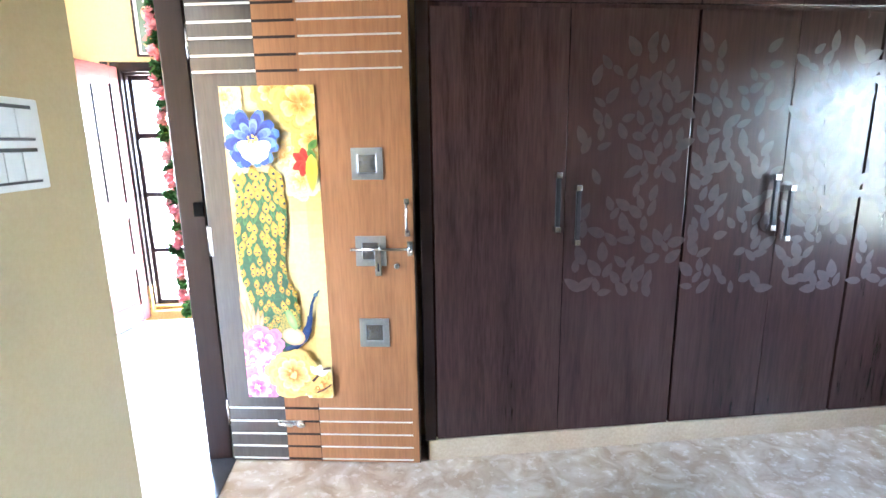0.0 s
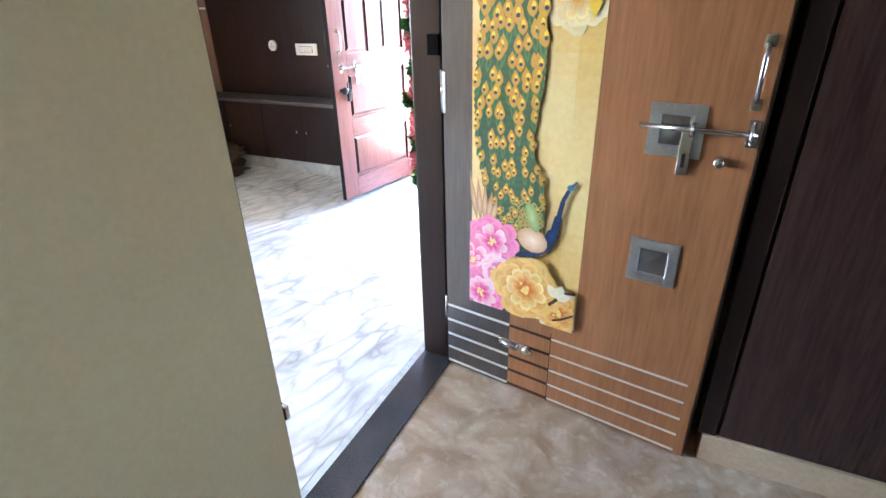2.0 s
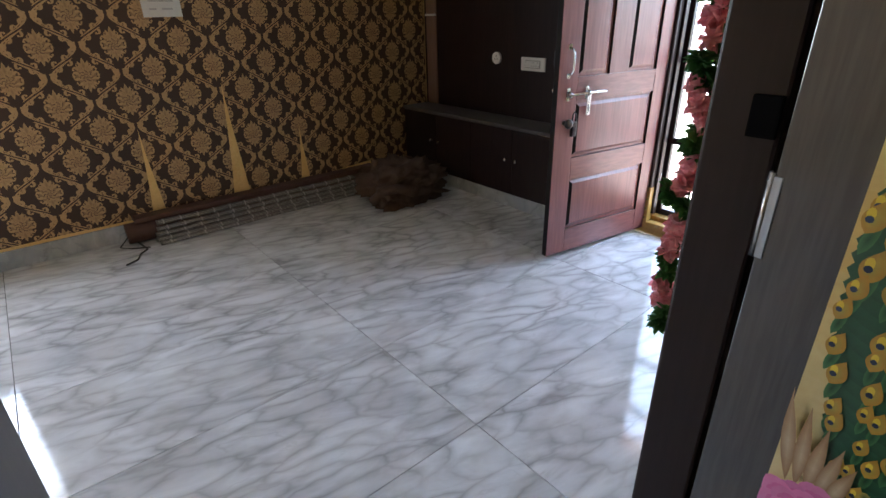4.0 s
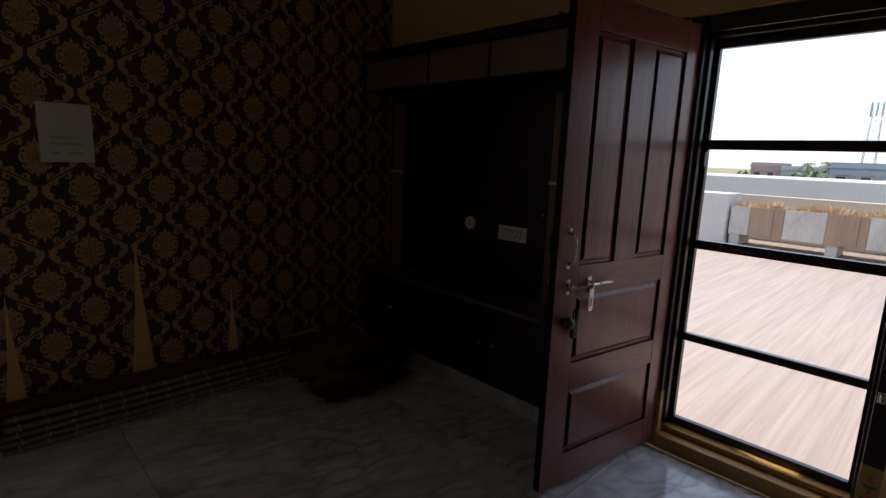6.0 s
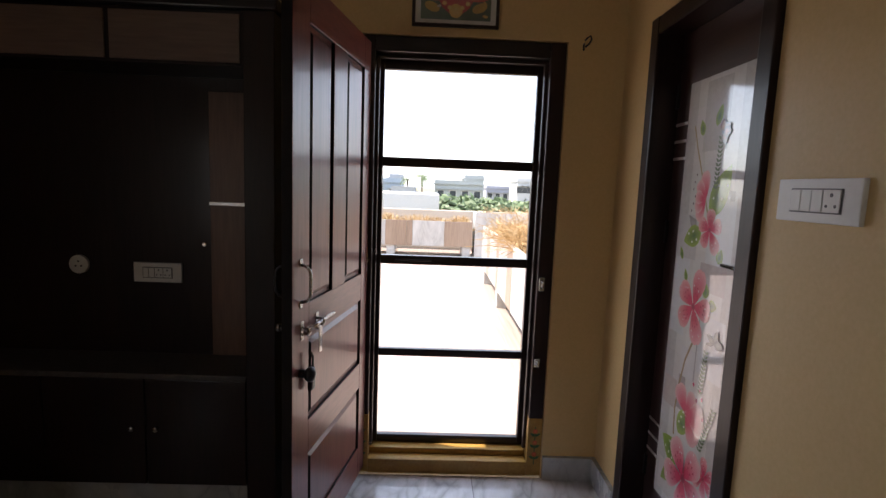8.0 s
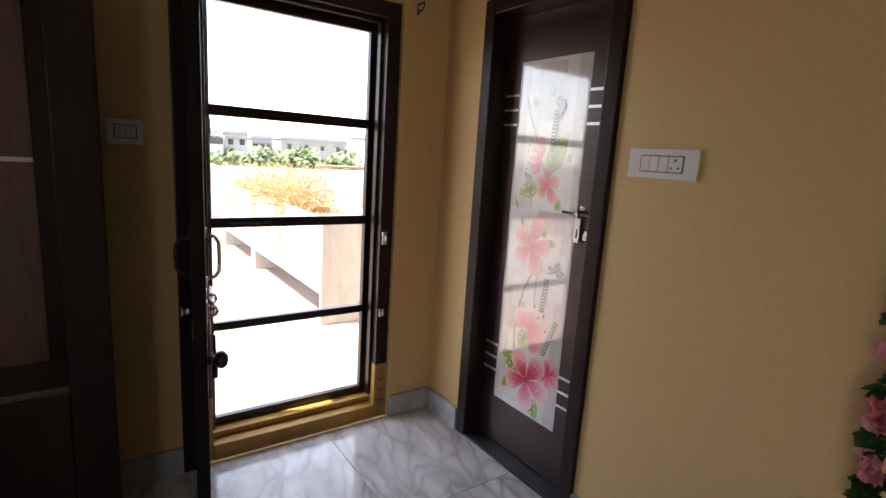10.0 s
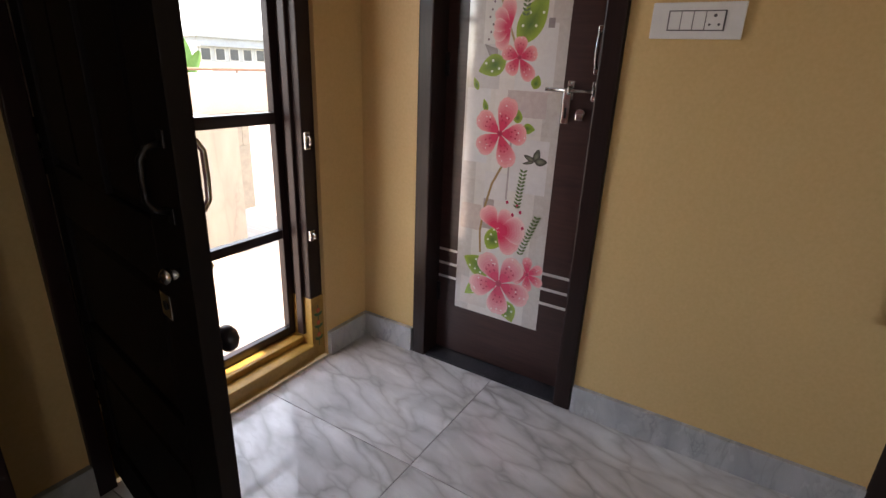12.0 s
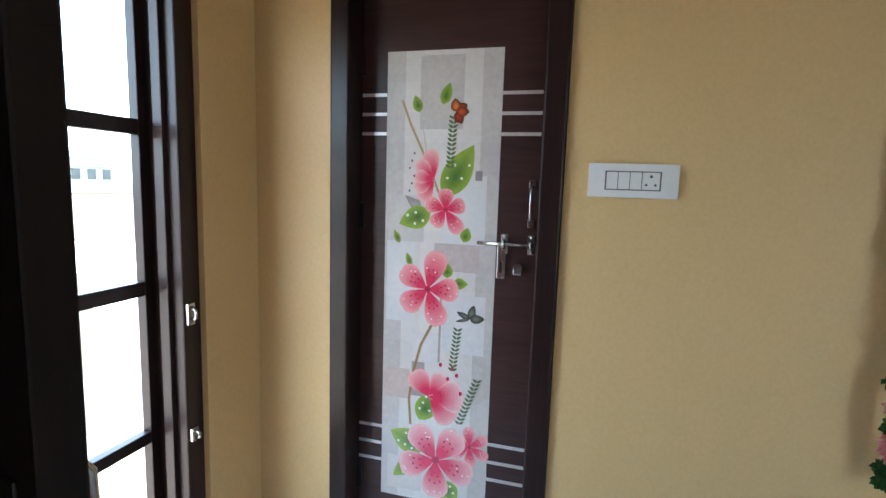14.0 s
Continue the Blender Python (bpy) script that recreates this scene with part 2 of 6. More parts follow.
M["rust_pipe"] = surface("brown_painted_pipe", (0.16, 0.08, 0.05), (0.24, 0.13, 0.08), 0.5, bump=0.1)
M["garland_green"] = surface("green_cloth_leaf", (0.02, 0.08, 0.015), (0.06, 0.17, 0.03), 0.6, big=20, fine=90, bump=0)
M["garland_pink"] = surface("pink_cloth_petal", (0.74, 0.20, 0.26), (0.88, 0.56, 0.56), 0.7, big=25, fine=90, bump=0)
M["black_cable"] = surface("black_cable", (0.015, 0.015, 0.015), (0.03, 0.03, 0.03), 0.5, bump=0)
for key in ("garland_pink", "garland_green"):
    # thin cloth lets light through
    nt = M[key].node_tree
    cloth, thin, mixed = nt.nodes["Principled BSDF"], nt.nodes.new("ShaderNodeBsdfTranslucent"), nt.nodes.new("ShaderNodeMixShader")
    nt.links.new(cloth.inputs["Base Color"].links[0].from_socket, thin.inputs["Color"])
    mixed.inputs[0].default_value = 0.45
    nt.links.new(cloth.outputs[0], mixed.inputs[1])
    nt.links.new(thin.outputs[0], mixed.inputs[2])
    nt.links.new(mixed.outputs[0], nt.nodes["Material Output"].inputs["Surface"])
# pale colour for the light in the front door's hinge gap
M["worn_edge"] = surface("pale_gap_light", (0.30, 0.26, 0.24), (0.84, 0.80, 0.76), 0.5, big=14, fine=80, stretch=(1, 1, 0.5), bump=0.2)
M["dusty_top"] = surface("dusty_dark_laminate", (0.05, 0.042, 0.042), (0.12, 0.105, 0.10), 0.5, big=3, fine=50, bump=0.05)
# near-black copy of the front door's wood that holds its outer face's shade
M["outer_shade"] = wood("shaded_black_brown", (0.006, 0.004, 0.004), (0.014, 0.009, 0.008), "z", 0.6, 9)
for key, level in (("outer_shade", 0.2), ("wardrobe", 0.5), ("dark_wood", 0.3), ("dark_wood_x", 0.3), ("grey_panel", 0.5)):
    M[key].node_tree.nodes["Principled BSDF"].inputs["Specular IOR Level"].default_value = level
M["black_rubber"] = surface("matt_black_rubber", (0.003, 0.003, 0.003), (0.006, 0.005, 0.005), 0.95, bump=0)
M["black_rubber"].node_tree.nodes["Principled BSDF"].inputs["Specular IOR Level"].default_value = 0.05
M["paper"] = surface("white_paper", (0.66, 0.66, 0.63), (0.74, 0.74, 0.71), 0.8, bump=0.05)


def colour_mat(name, rough, coat=0.0, fade=1.0):
    """Print or paint that takes its colours from the mesh."""
    m, nt, b = shader(name)
    at = nt.nodes.new("ShaderNodeAttribute")
    at.attribute_name = "ink"
    v = coords(nt)
    c = blend(nt, 0.12, at.outputs["Color"], ramp(nt, noise_node(nt, v, 60, 4), [(0.3, (0.2, 0.2, 0.2)), (0.7, (0.95, 0.95, 0.95))]), "OVERLAY")
    nt.links.new(c, b.inputs["Base Color"])
    b.inputs["Roughness"].default_value, b.inputs["Coat Weight"].default_value, b.inputs["Coat Roughness"].default_value = rough, coat, 0.06
    return m


M["print"] = colour_mat("glossy_print", 0.3, 1.0)
M["print"].node_tree.nodes["Principled BSDF"].inputs["Coat IOR"].default_value = 1.9
M["door_print"] = colour_mat("satin_print", 0.3, 0.6)
M["wall_print"] = colour_mat("matt_gold_print", 0.45)


# ---- mesh helpers ----
def bm_box(bm, lo, hi, bevel=0.0):
    (x0, y0, z0), (x1, y1, z1) = lo, hi
    v = [bm.verts.new((x, y, z)) for x in (x0, x1) for y in (y0, y1) for z in (z0, z1)]
    f = [bm.faces.new([v[i] for i in q]) for q in ((0, 1, 3, 2), (4, 6, 7, 5), (0, 4, 5, 1), (2, 3, 7, 6), (0, 2, 6, 4), (1, 5, 7, 3))]
    if bevel:
        e = list({e for q in f for e in q.edges})
        bmesh.ops.bevel(bm, geom=e, offset=bevel, segments=2, affect="EDGES", profile=0.6)
    return bm


def bm_tube(bm, pts, r, n=10, r_end=None):
    """A round bar along points, closed at both ends."""
    pts = [Vector(p) for p in pts]
    rings = []
    for i, p in enumerate(pts):
        d = (pts[min(i + 1, len(pts) - 1)] - pts[max(i - 1, 0)]).normalized()
        a = d.orthogonal().normalized() if i == 0 else (ax - d * ax.dot(d)).normalized()
        ax, b = a, d.cross(a)
        rad = r if r_end is None else r + (r_end - r) * i / (len(pts) - 1)
        rings.append([bm.verts.new(p + rad * (math.cos(k * 2 * math.pi / n) * a + math.sin(k * 2 * math.pi / n) * b)) for k in range(n)])
    for q, s in zip(rings, rings[1:]):
        for k in range(n):
            bm.faces.new((q[k], q[(k + 1) % n], s[(k + 1) % n], s[k])).smooth = True
    bm.faces.new(rings[0][::-1])
    bm.faces.new(rings[-1])
    return bm


def bm_ball(bm, c, r, sx=1, sy=1, sz=1, seg=12):
    made = bmesh.ops.create_uvsphere(bm, u_segments=seg, v_segments=max(6, seg // 2), radius=r)["verts"]
    for v in made:
        v.co = Vector((v.co.x * sx, v.co.y * sy, v.co.z * sz)) + Vector(c)
        for f in v.link_faces:
            f.smooth = True
    return bm


def mesh_of(name, bm, material):
    bmesh.ops.recalc_face_normals(bm, faces=bm.faces)
    me = bpy.data.meshes.new(name)
    bm.to_mesh(me)
    bm.free()
    me.materials.append(material)
    return me


def part(name, bm, material, parent=None, label=""):
    ob = new(name, mesh_of(name, bm, material))
    ob.parent = parent
    return tagged(ob, label)


def pbox(name, parent, material, lo, hi, bevel=0.002, label=""):
    return part(name, bm_box(bmesh.new(), lo, hi, bevel), material, parent, label)


def thing(name, m, label, category, group="", kind=""):
    ob = new(name)
    ob.empty_display_size = 0.1
    ob.matrix_basis = m
    return tagged(ob, label, category, group, kind)


def solid(name, material, lo, hi, label, category, bevel=0.0, kind="structure"):
    return tagged(part(name, bm_box(bmesh.new(), lo, hi, bevel), material), label, category, "", kind)


def wall(name, material, lo, hi, holes, axis, label):
    """A wall along x or y with openings (a0, a1, z0, z1) cut right through it."""
    k = 0 if axis == "x" else 1
    cuts = sorted({lo[k], hi[k], *(h[0] for h in holes), *(h[1] for h in holes)})
    zs = sorted({lo[2], hi[2], *(h[2] for h in holes), *(h[3] for h in holes)})
    bm = bmesh.new()
    for a0, a1 in zip(cuts, cuts[1:]):
        for z0, z1 in zip(zs, zs[1:]):
            am, zm = (a0 + a1) / 2, (z0 + z1) / 2
            if any(h[0] < am < h[1] and h[2] < zm < h[3] for h in holes):
                continue
            p, q = list(lo), list(hi)
            p[k], q[k], p[2], q[2] = a0, a1, z0, z1
            bm_box(bm, p, q)
    bmesh.ops.remove_doubles(bm, verts=bm.verts, dist=1e-5)
    return tagged(part(name, bm, material), label, "wall", "", "structure")


class Art:
    """Flat coloured shapes laid over one another on a plane."""

    def __init__(self, place, step=0.00012):
        self.place, self.step, self.v, self.f, self.c, self.n = place, step, [], [], [], 0

    def shape(self, pts, rim, core=None, centre=None):
        core = core or rim
        self.n += 1
        d = self.n * self.step
        cx = centre or (sum(p[0] for p in pts) / len(pts), sum(p[1] for p in pts) / len(pts))
        k = len(self.v)
        self.v += [self.place(*cx, d)] + [self.place(*p, d) for p in pts]
        self.c += [core] + [rim] * len(pts)
        n = len(pts)
        self.f += [(k, k + 1 + i, k + 1 + (i + 1) % n) for i in range(n)]

    def same_level(self):
        self.n -= 1

    def oval(self, x, y, a, b, turn=0, rim=(1, 1, 1), core=None, n=14):
        c, s = math.cos(turn), math.sin(turn)
        self.shape([(x + a * math.cos(t) * c - b * math.sin(t) * s, y + a * math.cos(t) * s + b * math.sin(t) * c) for t in (i * 2 * math.pi / n for i in range(n))], rim, core, (x, y))

    def petal(self, x, y, turn, length, width, rim, core, tip=0.0, n=8):
        """A petal or leaf that grows from (x, y); core is the colour at its root."""
        c, s = math.cos(turn), math.sin(turn)
        pts = []
        for i in range(n + 1):
            t = i / n
            w = width / 2 * math.sin(math.pi * t ** (0.8 + tip * 0.0)) ** (0.75 + tip)
            pts.append((t * length, w))
        pts = pts + [(a, -b) for a, b in pts[-2:0:-1]]
        self.shape([(x + a * c - b * s, y + a * s + b * c) for a, b in pts], rim, core, (x + 0.38 * length * c, y + 0.38 * length * s))

    def line(self, pts, w, col):
        for (x0, y0), (x1, y1) in zip(pts, pts[1:]):
            l = math.hypot(x1 - x0, y1 - y0) or 1
            nx, ny = -(y1 - y0) / l * w / 2, (x1 - x0) / l * w / 2
            self.shape([(x0 + nx, y0 + ny), (x1 + nx, y1 + ny), (x1 - nx, y1 - ny), (x0 - nx, y0 - ny)], col)
            self.same_level()
        self.n += 1

    def rect(self, x0, y0, x1, y1, rim, core=None):
        self.shape([(x0, y0), (x1, y0), (x1, y1), (x0, y1)], rim, core)

    def done(self, name, material, parent, label=""):
        me = bpy.data.meshes.new(name)
        me.from_pydata(self.v, [], self.f)
        a = me.attributes.new("ink", "FLOAT_COLOR", "POINT")
        a.data.foreach_set("color", [x for c in self.c for x in (*c, 1.0)])
        me.materials.append(material)
        ob = new(name, me)
        ob.parent = parent
        return tagged(ob, label)


# ---- structure: bedroom, hall, outer walls ----
CEIL = 2.85
wall("wall_partition", M["yellow"], (-0.775, -1.2, 0), (-0.6425, 4.64, CEIL), [(1.60, 2.655, 0, 2.14), (3.575, 4.345, 0, 2.1)], "y", "yellow painted partition wall with two doorways")
wall("wall_bedroom_lining", M["cream"], (-0.6425, -1.8, 0), (-0.56, 1.595, CEIL), [], "y", "cream painted bedroom wall beside the doorway")
wall("wall_bedroom_lintel", M["cream"], (-0.6425, 1.595, 2.14), (-0.64, 2.62, CEIL), [], "y", "cream painted wall over the bedroom doorway")
wall("wall_north", M["yellow"], (-4.12, 4.64, 0), (-0.643, 4.87, CEIL), [(-1.975, -1.04, 0, 2.09)], "x", "yellow painted hall wall round the front door")
wall("wall_west", M["yellow"], (-4.35, -1.2, 0), (-4.12, 4.87, CEIL), [(0.2, 1.28, 0.8, 1.85)], "y", "yellow painted hall wall with a grille window")
wall("wall_south_hall", M["yellow"], (-4.35, -1.4, 0), (-0.643, -1.2, CEIL), [], "x", "plain yellow hall wall")
wall("wall_east_bedroom", M["cream"], (3.2, -1.8, 0), (3.4, 3.1, CEIL), [(0.75, 1.95, 0.8, 1.88)], "y", "cream painted bedroom wall with a window")
wall("wall_south_bedroom", M["cream"], (-0.643, -2.0, 0), (3.4, -1.8, CEIL), [], "x", "plain cream bedroom wall")
wall("wall_north_bedroom", M["cream"], (-0.64, 3.02, 0), (3.2, 3.15, CEIL), [], "x", "plain cream wall behind the wardrobe")
wall("wall_bedroom_corner", M["cream"], (-0.6424, 2.62, 0), (0.27, 3.02, CEIL), [], "x", "cream painted corner wall behind the open door")
wall("wall_washroom", M["facade"], (0.9, 3.15, 0), (1.05, 4.87, CEIL), [], "y", "plain wall of the room behind the closed door")
wall("wall_washroom_north", M["facade"], (-0.643, 4.64, 0), (0.9, 4.87, CEIL), [], "x", "plain outer wall of the small room")
solid("ceiling", M["ceiling"], (-4.35, -2.0, CEIL), (3.4, 4.87, CEIL + 0.15), "white painted flat ceiling", "ceiling")
solid("floor_bedroom", M["beige_stone"], (-0.6355, -1.8, -0.12), (3.2, 3.02, 0.0), "beige mottled polished stone bedroom floor", "floor")
solid("floor_washroom", M["marble_skirt"], (-0.66, 3.15, -0.12), (0.9, 4.64, 0.0), "grey stone floor of the small room", "floor")
hall_floor = solid("floor_hall", M["grout"], (-4.12, -1.2, -0.12), (-0.66, 4.64, -0.004), "grey and white veined marble tile hall floor", "floor")
solid("roof_parapet", M["facade"], (-4.5, -2.1, CEIL + 0.15), (3.5, 4.87, CEIL + 0.35), "cream rendered roof edge of the house", "roof")
solid("sunshade", M["pink"], (-2.4, 4.87, 2.078), (-0.7, 5.1, 2.15), "pink painted concrete sunshade over the front door", "sunshade", 0.004)


def skirting(name, lo, hi):
    solid(name, M["marble_skirt"], lo, hi, "polished grey marble skirting along the wall", "skirting", 0.002)


skirting("baseboard", (-0.797, 2.658, 0), (-0.775, 3.572, 0.118))
skirting("baseboard", (-0.797, 4.348, 0), (-0.775, 4.64, 0.118))
skirting("baseboard", (-0.797, -1.2, 0), (-0.775, 1.598, 0.118))
skirting("baseboard", (-1.038, 4.618, 0), (-0.797, 4.64, 0.118))
skirting("baseboard", (-2.26, 4.618, 0), (-2.029, 4.64, 0.118))
skirting("baseboard", (-4.12, -1.2, 0), (-4.098, 4.33, 0.11))
solid("threshold_bedroom", M["granite"], (-0.752, 1.666, -0.02), (-0.625, 2.539, 0.006), "dark granite threshold of the bedroom doorway", "threshold", 0.002)
solid("threshold_flower_door", M["granite"], (-0.78, 3.645, -0.02), (-0.64, 4.275, 0.008), "dark granite threshold under the closed door", "threshold", 0.002)


# ---- bedroom doorway ----
bed_frame = thing("door_1_frame", pose(0, 0, 0), "dark stained wooden frame of the bedroom doorway", "door frame", "", "structure")
pbox("jamb", bed_frame, M["dark_wood"], (-0.752, 1.602, 0), (-0.636, 1.665, 2.138), 0.006)
pbox("jamb", bed_frame, M["dark_wood"], (-0.752, 2.54, 0), (-0.645, 2.653, 2.138), 0.006)
pbox("head", bed_frame, M["dark_wood"], (-0.751, 1.665, 2.06), (-0.64, 2.54, 2.137), 0.006)

pbox("latch_block", bed_frame, M["black_rubber"], (-0.688, 2.528, 1.155), (-0.648, 2.5398, 1.215), 0.003, "small black latch block")
pbox("door_stop", bed_frame, M["steel"], (-0.660, 1.6648, 0.452), (-0.632, 1.676, 0.488), 0.001, "small bright metal lug")

leaf = thing("bedroom_door", pose(-0.63, 2.515, 0, 0, 0, -8.9), "open teak laminate bedroom door with a grey panel and floral print", "door")
pbox("leaf", leaf, M["teak"], (0.262, 0.0, 0.008), (0.872, 0.034, 2.05), 0.002)
pbox("grey_panel", leaf, M["grey_panel"], (0.0, 0.0, 0.008), (0.262, 0.034, 2.05), 0.002, "grey-brown laminate strip")
pbox("edge_band", leaf, M["dark_wood"], (0.872, 0.001, 0.008), (0.876, 0.033, 2.05), 0.0)
for zs in ([0.022, 0.085, 0.148, 0.212, 0.277], [1.735, 1.795, 1.86, 1.92, 1.985]):
    for z in zs:
        pbox("inlay_strip", leaf, M["strip"], (0.004, -0.0025, z - 0.0045), (0.262, 0.001, z + 0.0045), 0.0)
        pbox("inlay_strip", leaf, M["strip"], (0.44 if zs[0] > 1 else 0.42, -0.0025, z - 0.0035), (0.845, 0.001, z + 0.0035), 0.0, "thin bright strip across the teak")
        pbox("inlay_strip", leaf, M["dark_wood"], (0.262, -0.0015, z - 0.006), (0.43, 0.001, z + 0.004), 0.0, "dark strip across the teak")
pbox("vertical_joint", leaf, M["dark_wood"], (0.416, -0.001, 0.0085), (0.4185, 0.001, 0.30), 0.0)


def recess_pull(z):
    """A square steel surround; the inner square's darker steel holds a sunken bowl's shading."""
    bm = bmesh.new()
    o, i, u0 = 0.064, 0.036, 0.69
    ring = []
    for r, y in ((o, 0.0), (o, -0.006), (i + 0.004, -0.007), (i, -0.003), (i, -0.0012)):
        ring.append([bm.verts.new((u0 + a * r, y, z + b * r)) for a, b in ((-1, -1), (1, -1), (1, 1), (-1, 1))])
    for q, s in zip(ring, ring[1:]):
        for k in range(4):
            bm.faces.new((q[k], q[(k + 1) % 4], s[(k + 1) % 4], s[k]))
    sq = part("square_inlay", bm, M["satin_steel"], leaf, "brushed steel square ornament")
    bowl = bmesh.new()
    grid = [[bowl.verts.new((u0 - i + 2 * i * a / 8, -0.0012 - 0.005 * math.sin(math.pi * a / 8) * math.sin(math.pi * b / 8), z - i + 2 * i * b / 8)) for b in range(9)] for a in range(9)]
    for a in range(8):
        for b in range(8):
            bowl.faces.new((grid[a][b], grid[a + 1][b], grid[a + 1][b + 1], grid[a][b + 1])).smooth = True
    part("bowl", bowl, M["recess_steel"], sq, "inner square of steel darkened as a sunken bowl")


for z in (0.642, 1.005, 1.367):
    recess_pull(z)


def bow_handle(parent, u, y, z0, z1, out, material, vertical=True, name="handle"):
    s = 1 if out > 0 else -1
    bm = bmesh.new()
    bm_tube(bm, [(u, y, z0), (u, y + out * 0.7, z0 + 0.006), (u, y + out, z0 + 0.022), (u, y + out * 1.04, (z0 + z1) / 2), (u, y + out, z1 - 0.022), (u, y + out * 0.7, z1 - 0.006), (u, y, z1)], 0.0055, 10)
    for z in (z0 - 0.006, z1 + 0.006):
        bm_box(bm, (u - 0.011, min(y, y + s * 0.004), z - 0.013), (u + 0.011, max(y, y + s * 0.004), z + 0.013), 0.0015)
    return part(name, bm, material, parent, "bright steel bow handle")


def sliding_bolt(parent, u0, u1, y, z, out, material):
    """A round bolt that slides along u through two keepers, with a hasp that hangs from it."""
    s = 1 if out > 0 else -1
    part("bolt", bm_tube(bmesh.new(), [(u0, y + out, z), (u1, y + out, z)], 0.0065, 10), material, parent, "steel sliding bolt")
    for u in (u0 + (u1 - u0) * 0.04, u0 + (u1 - u0) * 0.52):
        bm = bm_box(bmesh.new(), (u - 0.012, min(y, y + s * 0.003), z - 0.032), (u + 0.012, max(y, y + s * 0.003), z + 0.032), 0.001)
        bm_tube(bm, [(u, y, z + 0.012), (u, y + out + s * 0.009, z + 0.011), (u, y + out + s * 0.012, z), (u, y + out + s * 0.009, z - 0.011), (u, y, z - 0.012)], 0.005, 8)
        for dz in (-0.024, 0.024):
            bm_ball(bm, (u, y + s * 0.003, z + dz), 0.0045, 1, 0.5, 1, 8)
        part("keeper", bm, material, parent)
    um = u0 + (u1 - u0) * 0.56
    bm = bm_box(bmesh.new(), (um - 0.014, min(y + out * 0.5, y + out * 0.75), z - 0.115), (um + 0.014, max(y + out * 0.5, y + out * 0.75), z + 0.002), 0.002)
    part("hasp", bm, material, parent, "slotted steel hasp")
    part("hasp_slot", bm_box(bmesh.new(), (um - 0.004, min(y + out * 0.74, y + out * 0.78), z - 0.095), (um + 0.004, max(y + out * 0.74, y + out * 0.78), z - 0.06), 0.0), M["dark_metal"], parent)


bow_handle(leaf, 0.846, 0.0, 1.085, 1.205, -0.032, M["steel"])
sliding_bolt(leaf, 0.865, 0.607, 0.0, 1.014, -0.018, M["steel"])
bm = bm_tube(bmesh.new(), [(0.80, 0.0, 0.943), (0.80, -0.022, 0.943)], 0.012, 12)
bm_ball(bm, (0.80, -0.024, 0.943), 0.013, 1, 0.5, 1)
part("stud", bm, M["steel"], leaf, "round steel stud")
for z in (0.25, 1.05, 1.85):
    part("hinge", bm_tube(bmesh.new(), [(-0.004, 0.003, z - 0.065), (-0.004, 0.003, z + 0.065)], 0.0065, 8), M["steel"], leaf, "bright steel hinge")
pbox("hinge_plate", leaf, M["galvanised"], (-0.002, -0.002, 0.985), (0.011, 0.0005, 1.11), 0.0008, "pale steel hinge plate")
# steel shape added in place of a bright reflective smear low on the leaf
bm = bm_tube(bmesh.new(), [(0.235, -0.012, 0.205), (0.30, -0.013, 0.198)], 0.011, 10)
bm_box(bm, (0.225, -0.006, 0.19), (0.345, 0.0, 0.218), 0.002)
bm_ball(bm, (0.335, -0.012, 0.198), 0.016, 1.3, 0.7, 0.9)
part("door_catch", bm, M["steel"], leaf, "small steel shape in place of a reflective smear")


def peony(art, x, y, r, outer, mid, inner, heart, n=9, seed=0):
    """A full frilled bloom of four rings of petals, each lighter at its rim."""
    rnd = random.Random(seed)
    for ring, (k, cols) in enumerate(((1.0, outer), (0.80, mid), (0.60, inner), (0.40, mid))):
        for i in range(n + 4 - 2 * ring):
            a = i * 2 * math.pi / (n + 4 - 2 * ring) + ring * 0.5 + rnd.uniform(-0.2, 0.2)
            f = rnd.uniform(0.85, 1.05)
            rim = tuple(min(0.9, c * f) for c in cols[0])
            shaded_lobe(art, x + 0.06 * r * math.cos(a), y + 0.06 * r * math.sin(a), a, r * k * rnd.uniform(0.80, 1.0), r * 0.54 * k, rim, cols[1], 5)
    for i in range(9):
        art.oval(x + rnd.uniform(-0.14, 0.14) * r, y + rnd.uniform(-0.14, 0.14) * r, 0.05 * r, 0.05 * r, 0, heart, n=7)


def lobe(art, x, y, turn, length, width, col):
    """One broad petal, narrow at its root, full and faintly notched at its end."""
    c, sn = math.cos(turn), math.sin(turn)
    half = [(0.0, 0.05), (0.12, 0.10), (0.28, 0.24), (0.45, 0.40), (0.62, 0.49), (0.78, 0.48), (0.90, 0.37), (0.97, 0.22), (0.985, 0.08)]
    pts = [(t * length, w * width) for t, w in half] + [(0.965 * length, 0.0)] + [(t * length, -w * width) for t, w in half[::-1]]
    art.shape([(x + a * c - b * sn, y + a * sn + b * c) for a, b in pts], col, None, (x + 0.6 * length * c, y + 0.6 * length * sn))


def shaded_lobe(art, x, y, turn, length, width, pale, deep, steps=8):
    """A petal that deepens in steps from a pale rim to a dark root."""
    for k in range(steps):
        t = k / (steps - 1)
        lobe(art, x, y, turn, length * (1.0 - 0.62 * t), width * (1.0 - 0.60 * t), tuple(p + (d - p) * t ** 0.8 for p, d in zip(pale, deep)))


GOLD, PALE = (0.70, 0.46, 0.13), (0.78, 0.66, 0.34)
S = 1.34 / 0.384


def on_poster(a, b, d):
    return (0.108 + min(max(a, 0), 1) * 0.384, -0.0008 - d, 0.338 + min(max(b, 0), S) * 0.384)


